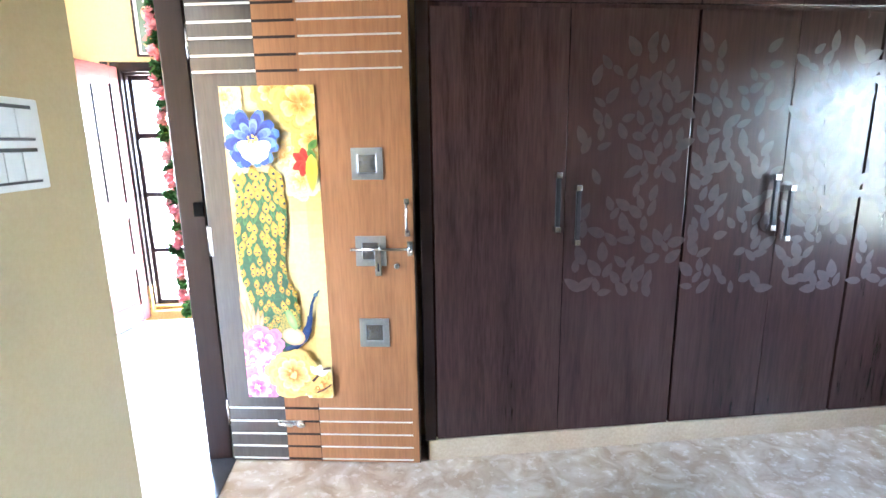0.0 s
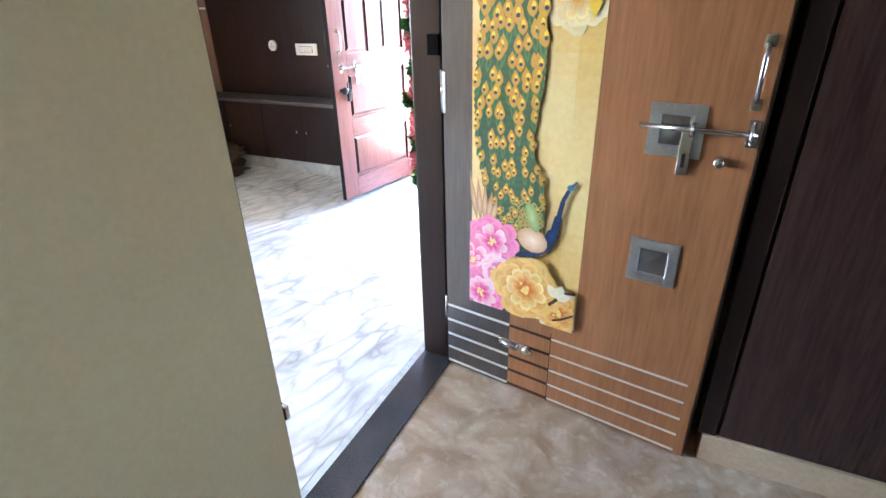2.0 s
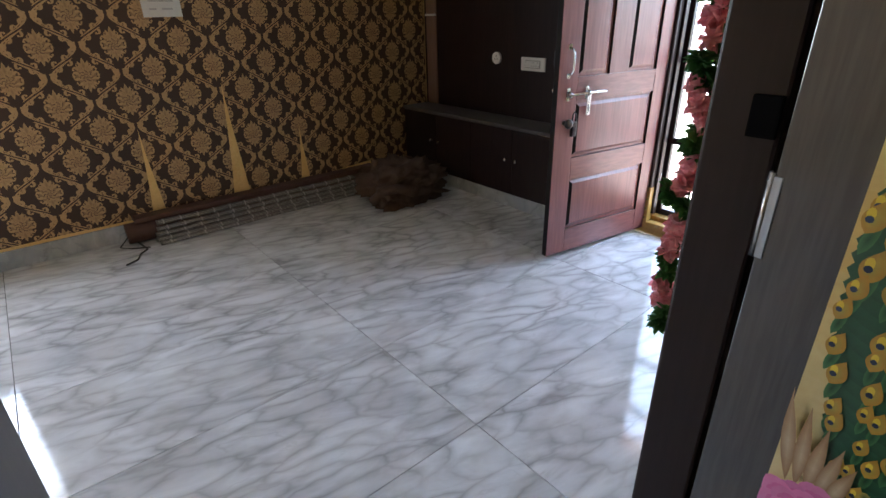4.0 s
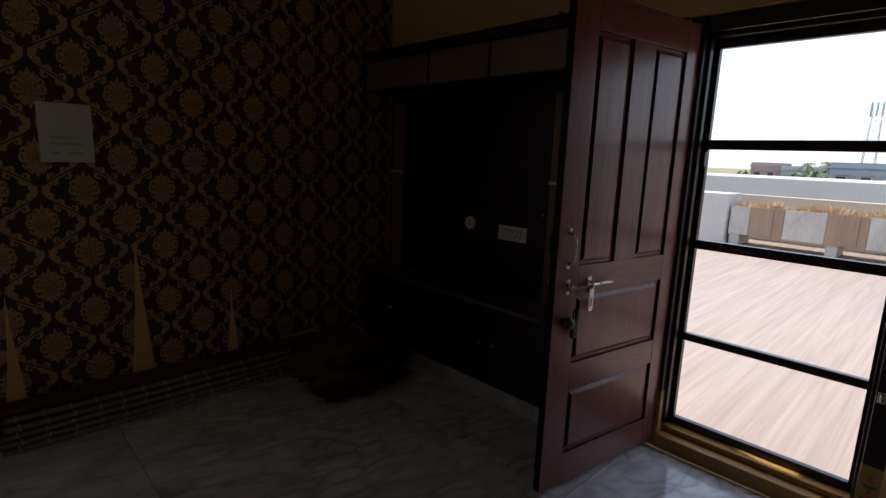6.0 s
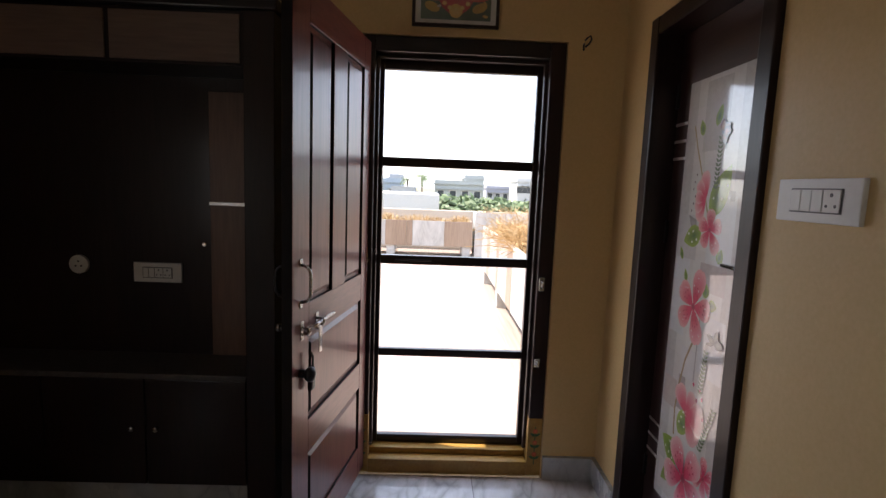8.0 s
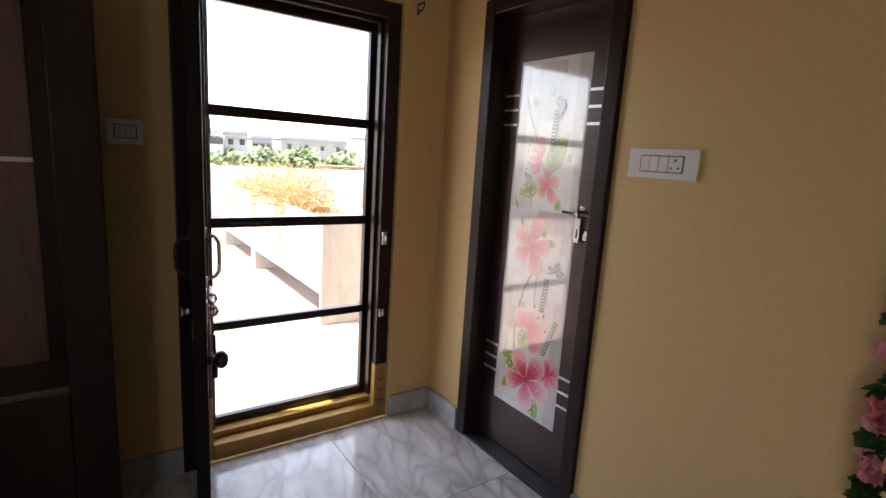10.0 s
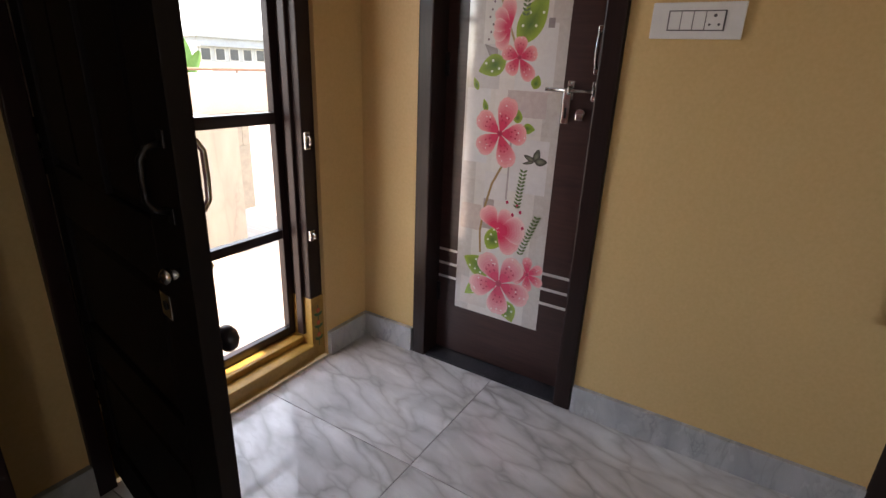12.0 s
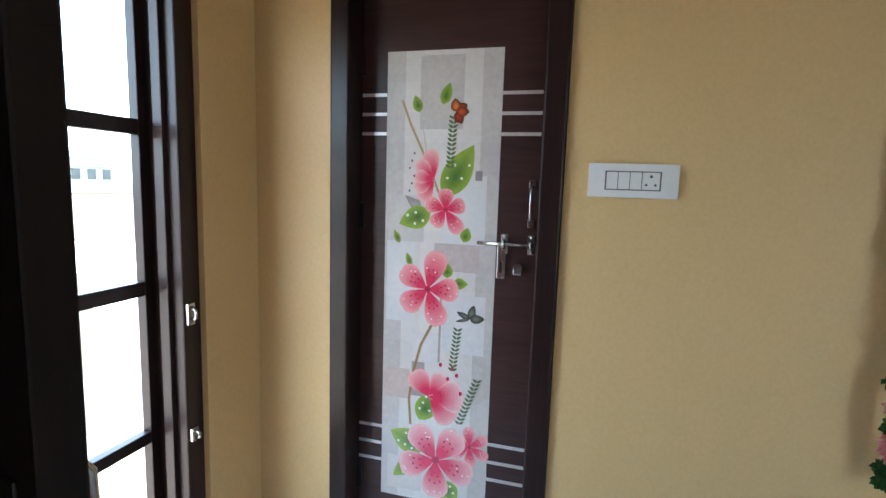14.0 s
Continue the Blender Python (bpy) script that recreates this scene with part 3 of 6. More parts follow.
rnd = random.Random(4)
art = Art(on_poster, 0.00004)
for i in range(24):
    for j in range(6):
        t = 0.5 + 0.5 * noise.noise((i * 0.21, j * 0.33, 2.0)) + 0.25 * math.sin(i * 0.35 + j)
        c = tuple(p + (q - p) * min(1, max(0, t)) for p, q in zip(GOLD, PALE))
        art.rect(j / 6, i * S / 24, (j + 1) / 6, (i + 1) * S / 24, c)
        art.same_level()
art.n += 1
scaled = Art(on_poster, 0.000006)
scaled.n = 40
CREAM, AMBER = ((0.82, 0.72, 0.44), (0.74, 0.46, 0.14)), ((0.84, 0.58, 0.14), (0.68, 0.24, 0.03))
for x, y, r, cols, sd in ((0.62, 0.80, 0.26, CREAM, 1), (0.80, 0.72, 0.24, CREAM, 2), (0.95, 0.84, 0.24, AMBER, 3), (0.56, 0.985, 0.24, AMBER, 4), (0.85, 0.945, 0.34, AMBER, 5), (0.05, 0.97, 0.2, CREAM, 6)):
    peony(scaled, x, y * S, r, cols, cols, ((0.86, 0.72, 0.34), (0.78, 0.42, 0.10)), (0.7, 0.35, 0.08), 9, sd)
for a in (1.7, 2.5, 3.6, 4.4, 5.2):
    scaled.petal(0.86, 0.775 * S, a, 0.16, 0.10, (0.60, 0.05, 0.03), (0.36, 0.01, 0.01))
for a in (0.7, 5.2):
    scaled.petal(0.90, 0.815 * S, a, 0.15, 0.08, (0.18, 0.32, 0.07), (0.06, 0.16, 0.03))
scaled.petal(0.93, 0.80 * S, -1.6, 0.40, 0.13, (0.82, 0.60, 0.06), (0.80, 0.45, 0.04))


def tail(t):
    """Middle and half width of the feather train at the height t, from its root to its end."""
    return 0.45 - 0.13 * min(1, t * 2.2) + 0.02 * math.sin(t * 9), 0.20 + 0.075 * min(1, t * 3.5) + 0.02 * math.sin(t * 11)


for i in range(36):
    t = i / 35
    m_, w = tail(t)
    scaled.oval(m_, (0.19 + 0.53 * t) * S, w, 0.10, 0, (0.025, 0.085, 0.04), (0.04, 0.14, 0.06))
for row in range(17, -1, -1):
    t = row / 17
    m_, w = tail(t)
    k = (7 if row % 2 else 6) + (1 if t < 0.3 else 0)
    for j in range(k):
        x = m_ + (j - (k - 1) / 2) * w * 2.15 / k + rnd.uniform(-0.028, 0.028)
        yy, size = (0.205 + 0.53 * t) * S + rnd.uniform(-0.045, 0.045), (0.50 + 0.50 * t) * rnd.uniform(0.88, 1.1)
        lean = math.pi / 2 + (m_ - x) * -0.9
        scaled.petal(x, yy - 0.16 * size, lean, 0.20 * size, 0.05 * size, (0.07, 0.20, 0.07), (0.02, 0.07, 0.03), 0.1, 6)
        scaled.petal(x, yy - 0.065 * size, lean, 0.155 * size, 0.088 * size, (0.50, 0.25, 0.03), (0.42, 0.34, 0.06), 0.35)
        scaled.oval(x, yy + 0.018 * size, 0.017 * size, 0.028 * size, 0, (0.80, 0.58, 0.05), n=10)
        scaled.oval(x, yy - 0.004 * size, 0.016 * size, 0.016 * size, 0, (0.015, 0.03, 0.07), n=8)
for i in range(70):
    a, q = rnd.uniform(0, 6.28), rnd.uniform(0.02, 0.20)
    scaled.oval(0.50 + q * math.cos(a), 0.262 * S + q * math.sin(a) * 0.9, 0.019, 0.024, 0, (0.46, 0.33, 0.06), (0.03, 0.10, 0.05), 8)
for i in range(5):
    scaled.petal(0.07 + 0.035 * i, 0.235 * S, 1.75 - 0.10 * i, 0.44 - 0.05 * i, 0.055, (0.36, 0.20, 0.09), (0.62, 0.46, 0.28), 0.5)
neck = [(0.50, 0.172 * S), (0.60, 0.182 * S), (0.70, 0.207 * S), (0.77, 0.247 * S), (0.80, 0.287 * S), (0.825, 0.327 * S), (0.865, 0.352 * S)]
for (x0, y0), (x1, y1), w in zip(neck, neck[1:], (0.05, 0.095, 0.10, 0.07, 0.045, 0.035)):
    for q in range(5):
        scaled.oval(x0 + (x1 - x0) * q / 5, y0 + (y1 - y0) * q / 5, w / 2, w / 2, 0, (0.010, 0.022, 0.07), (0.018, 0.05, 0.16), 10)
scaled.oval(0.875, 0.357 * S, 0.030, 0.026, 0.3, (0.10, 0.18, 0.26), n=10)
scaled.line([(0.885, 0.360 * S), (0.92, 0.372 * S)], 0.02, (0.05, 0.10, 0.16))
scaled.oval(0.59, 0.215 * S, 0.135, 0.105, -0.25, (0.55, 0.30, 0.15), (0.86, 0.74, 0.56))
scaled.oval(0.58, 0.272 * S, 0.05, 0.13, 0.35, (0.20, 0.34, 0.12), (0.42, 0.52, 0.22))
ROSE, BLUSH, PEACH = ((0.80, 0.24, 0.46), (0.62, 0.03, 0.22)), ((0.85, 0.60, 0.66), (0.74, 0.20, 0.38)), ((0.84, 0.54, 0.16), (0.64, 0.15, 0.01))
for x, y, r, o, m_, n_, sd in ((0.22, 0.185, 0.26, ROSE, ROSE, BLUSH, 5), (0.02, 0.12, 0.24, ROSE, BLUSH, ROSE, 12), (0.12, 0.035, 0.26, ROSE, ROSE, BLUSH, 6), (0.30, 0.105, 0.19, BLUSH, BLUSH, ROSE, 7),
                               (0.86, 0.045, 0.25, ((0.86, 0.74, 0.48), (0.78, 0.42, 0.12)), PEACH, PEACH, 9), (0.56, 0.085, 0.33, PEACH, PEACH, ((0.88, 0.72, 0.30), (0.70, 0.20, 0.02)), 8)):
    peony(scaled, x, y * S, r, o, m_, n_, (0.85, 0.65, 0.2), 10, sd)
scaled.line([(0.78, 0.06 * S), (0.86, 0.085 * S), (0.93, 0.105 * S), (1.0, 0.108 * S)], 0.028, (0.06, 0.025, 0.02))
scaled.line([(0.82, 0.02 * S), (0.90, 0.03 * S), (1.0, 0.05 * S)], 0.02, (0.06, 0.025, 0.02))
for a in (0.3, 1.2, 2.2):
    scaled.petal(0.84, 0.085 * S, a, 0.13, 0.08, (0.82, 0.78, 0.66), (0.74, 0.70, 0.44))
# the large blue and white flower at the top
for k, n, w, pale, deep in ((1.0, 11, 0.40, (0.10, 0.22, 0.58), (0.01, 0.03, 0.26)), (0.86, 10, 0.42, (0.03, 0.07, 0.36), (0.006, 0.012, 0.14)), (0.70, 8, 0.42, (0.16, 0.28, 0.62), (0.015, 0.04, 0.26))):
    for i in range(n):
        a = i * 2 * math.pi / n + k * 3 + rnd.uniform(-0.15, 0.15)
        q = 0.34 * k * rnd.uniform(0.85, 1.1)
        shaded_lobe(scaled, 0.33, 0.845 * S, a, q, q * w, pale, deep, 4)
for a, q in ((3.6, 0.20), (5.8, 0.19), (4.2, 0.22), (5.2, 0.22), (4.7, 0.24)):
    shaded_lobe(scaled, 0.34, 0.84 * S, a, q, q * 0.7, (0.86, 0.87, 0.88), (0.36, 0.46, 0.66), 4)
for i in range(14):
    scaled.oval(0.33 + 0.05 * rnd.uniform(-1, 1), 0.845 * S + 0.04 * rnd.uniform(-1, 1), 0.014, 0.016, 0, (0.66, 0.44, 0.12), n=7)
poster = pbox("poster", leaf, M["paper"], (0.108, -0.0006, 0.338), (0.492, 0.001, 1.678), 0.0, "glossy yellow floral print glued to the leaf")
art.done("background", M["door_print"], poster)
scaled.done("motif", M["door_print"], poster, "painted flowers and feathers")

# ---- wardrobe ----
ward = thing("wardrobe", pose(0, 0, 0), "dark wenge laminate wardrobe with floral gloss doors on a stone plinth", "wardrobe")
pbox("carcass", ward, M["wardrobe"], (0.272, 2.432, 0.10), (3.195, 3.015, 2.84), 0.0)
pbox("side_panel", ward, M["dark_wood"], (0.262, 2.408, 0.10), (0.31, 2.4315, 2.84), 0.002)
pbox("plinth", ward, M["plinth"], (0.275, 2.402, 0.0), (3.195, 3.015, 0.0995), 0.003, "beige stone plinth")
EDGES = [0.318, 0.886, 1.436, 1.883, 2.277, 2.72, 3.19]
doors = []
for a, b in zip(EDGES, EDGES[1:]):
    gap = 0.006 if abs(a - 1.436) < 0.01 or abs(a - 2.277) < 0.01 else 0.0015
    d = pbox("door", ward, M["wardrobe"], (a + gap, 2.408, 0.104), (b - (0.006 if abs(b - 1.436) < 0.01 or abs(b - 2.277) < 0.01 else 0.0015), 2.4315, 1.965), 0.0025)
    doors.append(d)
    pbox("loft_door", ward, M["wardrobe"], (a + 0.002, 2.408, 1.985), (b - 0.002, 2.4315, 2.60), 0.0025)
for d, u, z0, z1 in ((0, 0.846, 1.075, 1.305), (1, 0.935, 1.015, 1.25), (2, 1.836, 1.05, 1.275), (3, 1.912, 1.0, 1.225), (4, 2.66, 1.03, 1.26), (5, 2.78, 1.03, 1.26)):
    bm = bm_box(bmesh.new(), (u - 0.010, 2.372, z0), (u + 0.010, 2.386, z1), 0.003)
    h = part("handle", bm, M["dark_metal"], doors[d], "dark bar handle with chrome ends")
    for z in (z0, z1):
        pbox("end_cap", h, M["steel"], (u - 0.013, 2.368, z - 0.013), (u + 0.013, 2.408, z + 0.013), 0.003, "chrome end")
gloss = surface("gloss_laminate_print", (0.020, 0.009, 0.0085), (0.068, 0.036, 0.032), 0.34, bump=0)
gloss.node_tree.nodes["Principled BSDF"].inputs["Specular IOR Level"].default_value = 0.55
rnd = random.Random(9)
for d, (a, b) in enumerate(zip(EDGES, EDGES[1:])):
    floral = Art(lambda x, z, dd: (x, 2.4076 - dd, z), 0.00001)
    laid = []
    for k in range(1500):
        z = rnd.uniform(0.74, 1.80)
        x = (1.436 if d < 3 else 2.277) + rnd.gauss(0.0, 0.17 if z > 1.0 else 0.24)
        if not a + 0.05 < x < b - 0.05 or abs(noise.noise((x * 4, z * 4, 1.0))) > 0.34:
            continue
        turn, l = 1.57 + rnd.gauss(0, 0.8), rnd.uniform(0.06, 0.10)
        mid = (x + 0.5 * l * math.cos(turn), z + 0.5 * l * math.sin(turn))
        if any(math.hypot(mid[0] - p, mid[1] - q) < 0.046 for p, q in laid):
            continue
        laid.append(mid)
        floral.petal(x, z, turn, l, l * rnd.uniform(0.42, 0.58), (1, 1, 1), (1, 1, 1))
    if floral.v and d in (1, 2, 3, 4):
        tagged(floral.done("floral_print", gloss, doors[d], "faint glossy leaf print"), kind="stuff")

# ---- bedroom switchboard and window ----
def switch_plate(name, m, w, h, label, switches=3, sockets=1, dark=True):
    """A plate in the local x-z plane that faces -y."""
    s = thing(name, m, label, "switch")
    pbox("plate", s, M["white_plastic"], (-w / 2, -0.012, -h / 2), (w / 2, 0.0, h / 2), 0.003)
    iw, ih = w * 0.62, h * 0.56
    pbox("surround", s, M["grey_plastic"], (-iw / 2, -0.0135, -ih / 2), (iw / 2, -0.0115, ih / 2), 0.0005, "grey inner frame")
    n = switches + sockets * 1.5
    x = -iw / 2 + 0.003
    step = (iw - 0.006) / n
    for i in range(switches):
        bm = bm_box(bmesh.new(), (x + 0.001, -0.0165, -ih / 2 + 0.003), (x + step - 0.001, -0.013, ih / 2 - 0.003), 0.0012)
        part("rocker", bm, M["white_plastic"], s)
        x += step
    for i in range(sockets):
        sk = pbox("socket", s, M["white_plastic"], (x + 0.001, -0.0155, -ih / 2 + 0.003), (x + step * 1.5 - 0.001, -0.013, ih / 2 - 0.003), 0.0012)
        for px, pz, r in ((0.5, 0.24, 0.0042), (0.25, -0.2, 0.0034), (0.75, -0.2, 0.0034)):
            c = x + step * 1.5 * px
            part("pin_hole", bm_tube(bmesh.new(), [(c, -0.0145, pz * ih), (c, -0.0159, pz * ih)], r * h / 0.09, 10), M["grey_plastic"], sk)
        x += step * 1.5
    return s


bed_switch = thing("switchboard", pose(-0.56, 1.302, 1.456, 0, 0, 90), "white modular switchboard with two rows of switches on the cream wall", "switch")
pbox("plate", bed_switch, M["white_plastic"], (-0.122, -0.012, -0.086), (0.122, 0.0, 0.086), 0.004)
for z in (0.04, -0.04):
    row = pbox("switch_module", bed_switch, M["grey_plastic"], (-0.098, -0.0135, z - 0.033), (0.098, -0.0115, z + 0.033), 0.001, "grey-edged switch module")
    for i in range(4):
        pbox("rocker", row, M["white_plastic"], (-0.095 + i * 0.048, -0.017, z - 0.028), (-0.049 + i * 0.048, -0.013, z + 0.026), 0.002)

    if z < 0:
        # the module at one end of the lower row is a socket
        for px, pz in ((-0.072, 0.014), (-0.082, -0.010), (-0.062, -0.010)):
            part("pin_hole", bm_tube(bmesh.new(), [(px, -0.0165, z + pz), (px, -0.0174, z + pz)], 0.0042, 10), M["grey_plastic"], row)


def window(name, m, w, h, bars, label, cross=2):
    """Frame with a row of level bars; local x along the wall, y outwards."""
    f = thing(name, m, label, "window", "", "structure")
    for a in (0, w - 0.05):
        pbox("window_frame", f, M["dark_wood"], (a, 0.03, 0), (a + 0.05, 0.09, h), 0.003)
    for z in (0, h - 0.05):
        pbox("window_frame", f, M["dark_wood"], (0.05, 0.031, z), (w - 0.05, 0.089, z + 0.05), 0.003)
    for i in range(cross - 1):
        x = w * (i + 1) / cross
        pbox("mullion", f, M["dark_wood"], (x - 0.02, 0.032, 0.05), (x + 0.02, 0.088, h - 0.05), 0.002)
    for i in range(bars):
        z = 0.05 + (h - 0.1) * (i + 1) / (bars + 1)
        part("grille_bar", bm_tube(bmesh.new(), [(0.05, 0.015, z), (w - 0.05, 0.015, z)], 0.006, 8), M["dark_metal"], f)
    return f


# tinted glass for an added, unseen pane that cuts the bedroom's daylight
tinted, nt, b = shader("dimming_pane_glass")
see, shine, mixed = nt.nodes.new("ShaderNodeBsdfTransparent"), nt.nodes.new("ShaderNodeBsdfGlossy"), nt.nodes.new("ShaderNodeMixShader")
see.inputs["Color"].default_value, shine.inputs["Roughness"].default_value = (0.68, 0.685, 0.69, 1), 0.03
mixed.inputs[0].default_value = 0.07
nt.links.new(see.outputs[0], mixed.inputs[1])
nt.links.new(shine.outputs[0], mixed.inputs[2])
nt.links.new(mixed.outputs[0], nt.nodes["Material Output"].inputs["Surface"])
nt.nodes.remove(b)
bed_window = window("window_2", pose(3.2, 1.95, 0.8, 0, 0, -90), 1.2, 1.08, 8, "dark framed bedroom window with level grille bars", 3)
bm = bm_box(bmesh.new(), (0.05, 0.055, 0.05), (1.15, 0.061, 1.03))
part("pane", bm, tinted, bed_window, "unseen tinted pane added to dim the window light")
window("window_1", pose(-4.12, 0.2, 0.8, 0, 0, 90), 1.08, 1.05, 9, "dark framed hall window with level grille bars", 2)

# ---- hall: front door frame, screen gate and leaf ----
front = thing("door_2_frame", pose(0, 0, 0), "dark wooden front door frame with yellow painted feet", "door frame", "", "structure")
for x0, x1 in ((-1.975, -1.905), (-1.11, -1.04)):
    pbox("jamb", front, M["dark_wood"], (x0, 4.66, 0.0), (x1, 4.80, 2.09), 0.005)
    inner = x1 if x0 < -1.5 else x0
    pbox("rebate", front, M["dark_wood"], (min(inner, inner + (0.016 if x0 < -1.5 else -0.016)), 4.70, 0.12), (max(inner, inner + (0.016 if x0 < -1.5 else -0.016)), 4.735, 2.02), 0.003)
    pbox("painted_foot", front, M["sill_yellow"], (x0 - 0.0015, 4.6575, 0.0), (x1 + 0.0015, 4.8025, 0.30), 0.003, "yellow painted foot of the post")
pbox("architrave", front, M["dark_wood"], (-2.028, 4.622, 0.0), (-1.9755, 4.6585, 2.09), 0.004, "dark wooden edging on the wall beside the post")
pbox("head", front, M["dark_wood_x"], (-1.905, 4.661, 2.02), (-1.11, 4.799, 2.089), 0.005)
pbox("head_rebate", front, M["dark_wood_x"], (-1.905, 4.70, 2.0), (-1.11, 4.735, 2.02), 0.003)
pbox("sill", front, M["sill_yellow"], (-1.903, 4.65, 0.0), (-1.112, 4.82, 0.075), 0.006, "worn yellow painted sill")
pbox("sill_step", front, M["sill_yellow"], (-1.903, 4.71, 0.075), (-1.112, 4.83, 0.105), 0.006)
motif = Art(lambda x, z, d: (x, 4.6568 - d, z))
for x in (-1.94, -1.075):
    motif.line([(x, 0.06), (x, 0.26)], 0.005, (0.05, 0.12, 0.04))
    for z in (0.09, 0.15, 0.21):
        for a in (0.5, 2.6):
            motif.petal(x, z, a, 0.03, 0.014, (0.06, 0.14, 0.05), (0.03, 0.10, 0.03))
        motif.oval(x, z + 0.025, 0.011, 0.011, 0, (0.55, 0.06, 0.04), (0.7, 0.2, 0.05))
motif.done("painted_motif", M["wall_print"], front, "hand-painted leaves and red dots")
for z, w in ((0.978, 0.034), (0.588, 0.022)):
    bm = bm_box(bmesh.new(), (-1.103, 4.648, z - w), (-1.077, 4.6595, z + w), 0.002)
    bm_tube(bm, [(-1.09, 4.648, z - w * 0.6), (-1.09, 4.632, z - w * 0.3), (-1.09, 4.632, z + w * 0.3), (-1.09, 4.648, z + w * 0.6)], 0.005, 8)
    part("bolt_keeper", bm, M["steel"], front, "steel bolt keeper on the post")

gate = thing("screen_gate", pose(0, 0, 0), "closed dark wooden gate of four open bays in the front doorway", "gate")
GY0, GY1 = 4.765, 4.798
for x0, x1 in ((-1.903, -1.872), (-1.145, -1.112)):
    pbox("stile", gate, M["dark_wood"], (x0, GY0, 0.106), (x1, GY1, 2.0185), 0.003)
for z0, z1 in ((0.106, 0.145), (0.565, 0.603), (1.035, 1.079), (1.512, 1.557), (1.965, 2.0185)):
    pbox("rail", gate, M["dark_wood_x"], (-1.872, GY0 + 0.001, z0), (-1.145, GY1 - 0.001, z1), 0.003)
part("gate_latch", bm_tube(bmesh.new(), [(-1.80, GY0 - 0.006, 1.057), (-1.62, GY0 - 0.006, 1.057)], 0.005, 8), M["dark_metal"], gate, "dark sliding latch on the rail")
for z in (0.35, 1.80):
    part("gate_hinge", bm_tube(bmesh.new(), [(-1.905, GY0 - 0.006, z - 0.04), (-1.905, GY0 - 0.006, z + 0.04)], 0.006, 8), M["steel"], gate, "steel hinge")
pbox("gate_block", gate, M["dark_metal"], (-1.90, GY0 - 0.02, 1.43), (-1.872, GY0, 1.50), 0.003, "dark lock block on the stile")

main = thing("front_door", pose(-1.924, 4.66, 0, 0, 0, -99.4), "open varnished mahogany front door with six panels", "door")
W, Z0, Z1, T = 0.82, 0.03, 2.055, 0.036


def rail(lo_u, hi_u, lo_z, hi_z, name, grain="mahogany"):
    pbox(name, main, M[grain], (lo_u, -T, lo_z), (hi_u, 0, hi_z), 0.003)


M["mahogany_x"] = wood("varnished_mahogany_rail", (0.130, 0.042, 0.038), (0.260, 0.092, 0.082), "y", 0.34, 8, coat=0.2)
rail(0, 0.094, Z0, Z1, "stile")
rail(0.687, W, Z0, Z1, "stile")
rail(0.319, 0.465, 1.015, 1.925, "mullion")
for a, b in ((Z0, 0.172), (0.472, 0.592), (0.893, 1.015), (1.925, Z1)):
    rail(0.094, 0.687, a, b, "rail", "mahogany_x")


def door_panel(u0, u1, z0, z1):
    bm = bm_box(bmesh.new(), (u0 - 0.004, -T / 2 - 0.005, z0 - 0.004), (u1 + 0.004, -T / 2 + 0.005, z1 + 0.004))
    for s in (1, -1):
        y0, y1 = -T / 2 + s * 0.005, -T / 2 + s * 0.0145
        g, f = 0.014, 0.03
        lo = [bm.verts.new((u, y0, z)) for u, z in ((u0 + g, z0 + g), (u1 - g, z0 + g), (u1 - g, z1 - g), (u0 + g, z1 - g))]
        hi = [bm.verts.new((u, y1, z)) for u, z in ((u0 + f, z0 + f), (u1 - f, z0 + f), (u1 - f, z1 - f), (u0 + f, z1 - f))]
        for k in range(4):
            bm.faces.new((lo[k], lo[(k + 1) % 4], hi[(k + 1) % 4], hi[k]))
        bm.faces.new(hi)
    part("raised_panel", bm, M["mahogany"], main)


for box in ((0.094, 0.319, 1.015, 1.925), (0.465, 0.687, 1.015, 1.925), (0.094, 0.687, 0.592, 0.893), (0.094, 0.687, 0.172, 0.472)):
    door_panel(*box)
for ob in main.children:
    # shade on the outer face and edges is put into a near-black material
    ob.data.materials.append(M["outer_shade"])
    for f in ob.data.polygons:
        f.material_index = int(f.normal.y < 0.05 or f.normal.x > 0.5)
bow_handle(main, 0.757, 0.0, 1.03, 1.155, 0.034, M["steel"])
bow_handle(main, 0.786, -T, 1.05, 1.155, -0.034, M["dark_metal"])
sliding_bolt(main, 0.758, 0.487, 0.0, 0.932, 0.016, M["steel"])
bm = bm_box(bmesh.new(), (0.690, 0.010, 0.715), (0.725, 0.028, 0.795), 0.008)
bm_tube(bm, [(0.696, 0.019, 0.79), (0.696, 0.019, 0.83), (0.708, 0.019, 0.845), (0.719, 0.019, 0.83), (0.719, 0.019, 0.79)], 0.004, 8)
part("padlock", bm, M["dark_metal"], main, "dark padlock hanging from a staple")
bm = bm_tube(bmesh.new(), [(0.76, 0, 0.79), (0.76, 0.022, 0.79)], 0.014, 12)
bm_ball(bm, (0.76, 0.036, 0.79), 0.026, 1, 0.75, 1)
part("knob", bm, M["dark_metal"], main, "round dark knob")
bm = bm_tube(bmesh.new(), [(0.788, -T, 0.95), (0.788, -T - 0.018, 0.95)], 0.009, 12)
bm_ball(bm, (0.788, -T - 0.024, 0.95), 0.014, 1, 0.75, 1)
part("knob", bm, M["steel"], main, "round steel knob on the outer face")
bm = bm_box(bmesh.new(), (0.68, -T - 0.003, 0.838), (0.722, -T, 0.885), 0.002)
part("lock_plate", bm, M["steel"], main, "square steel lock plate")
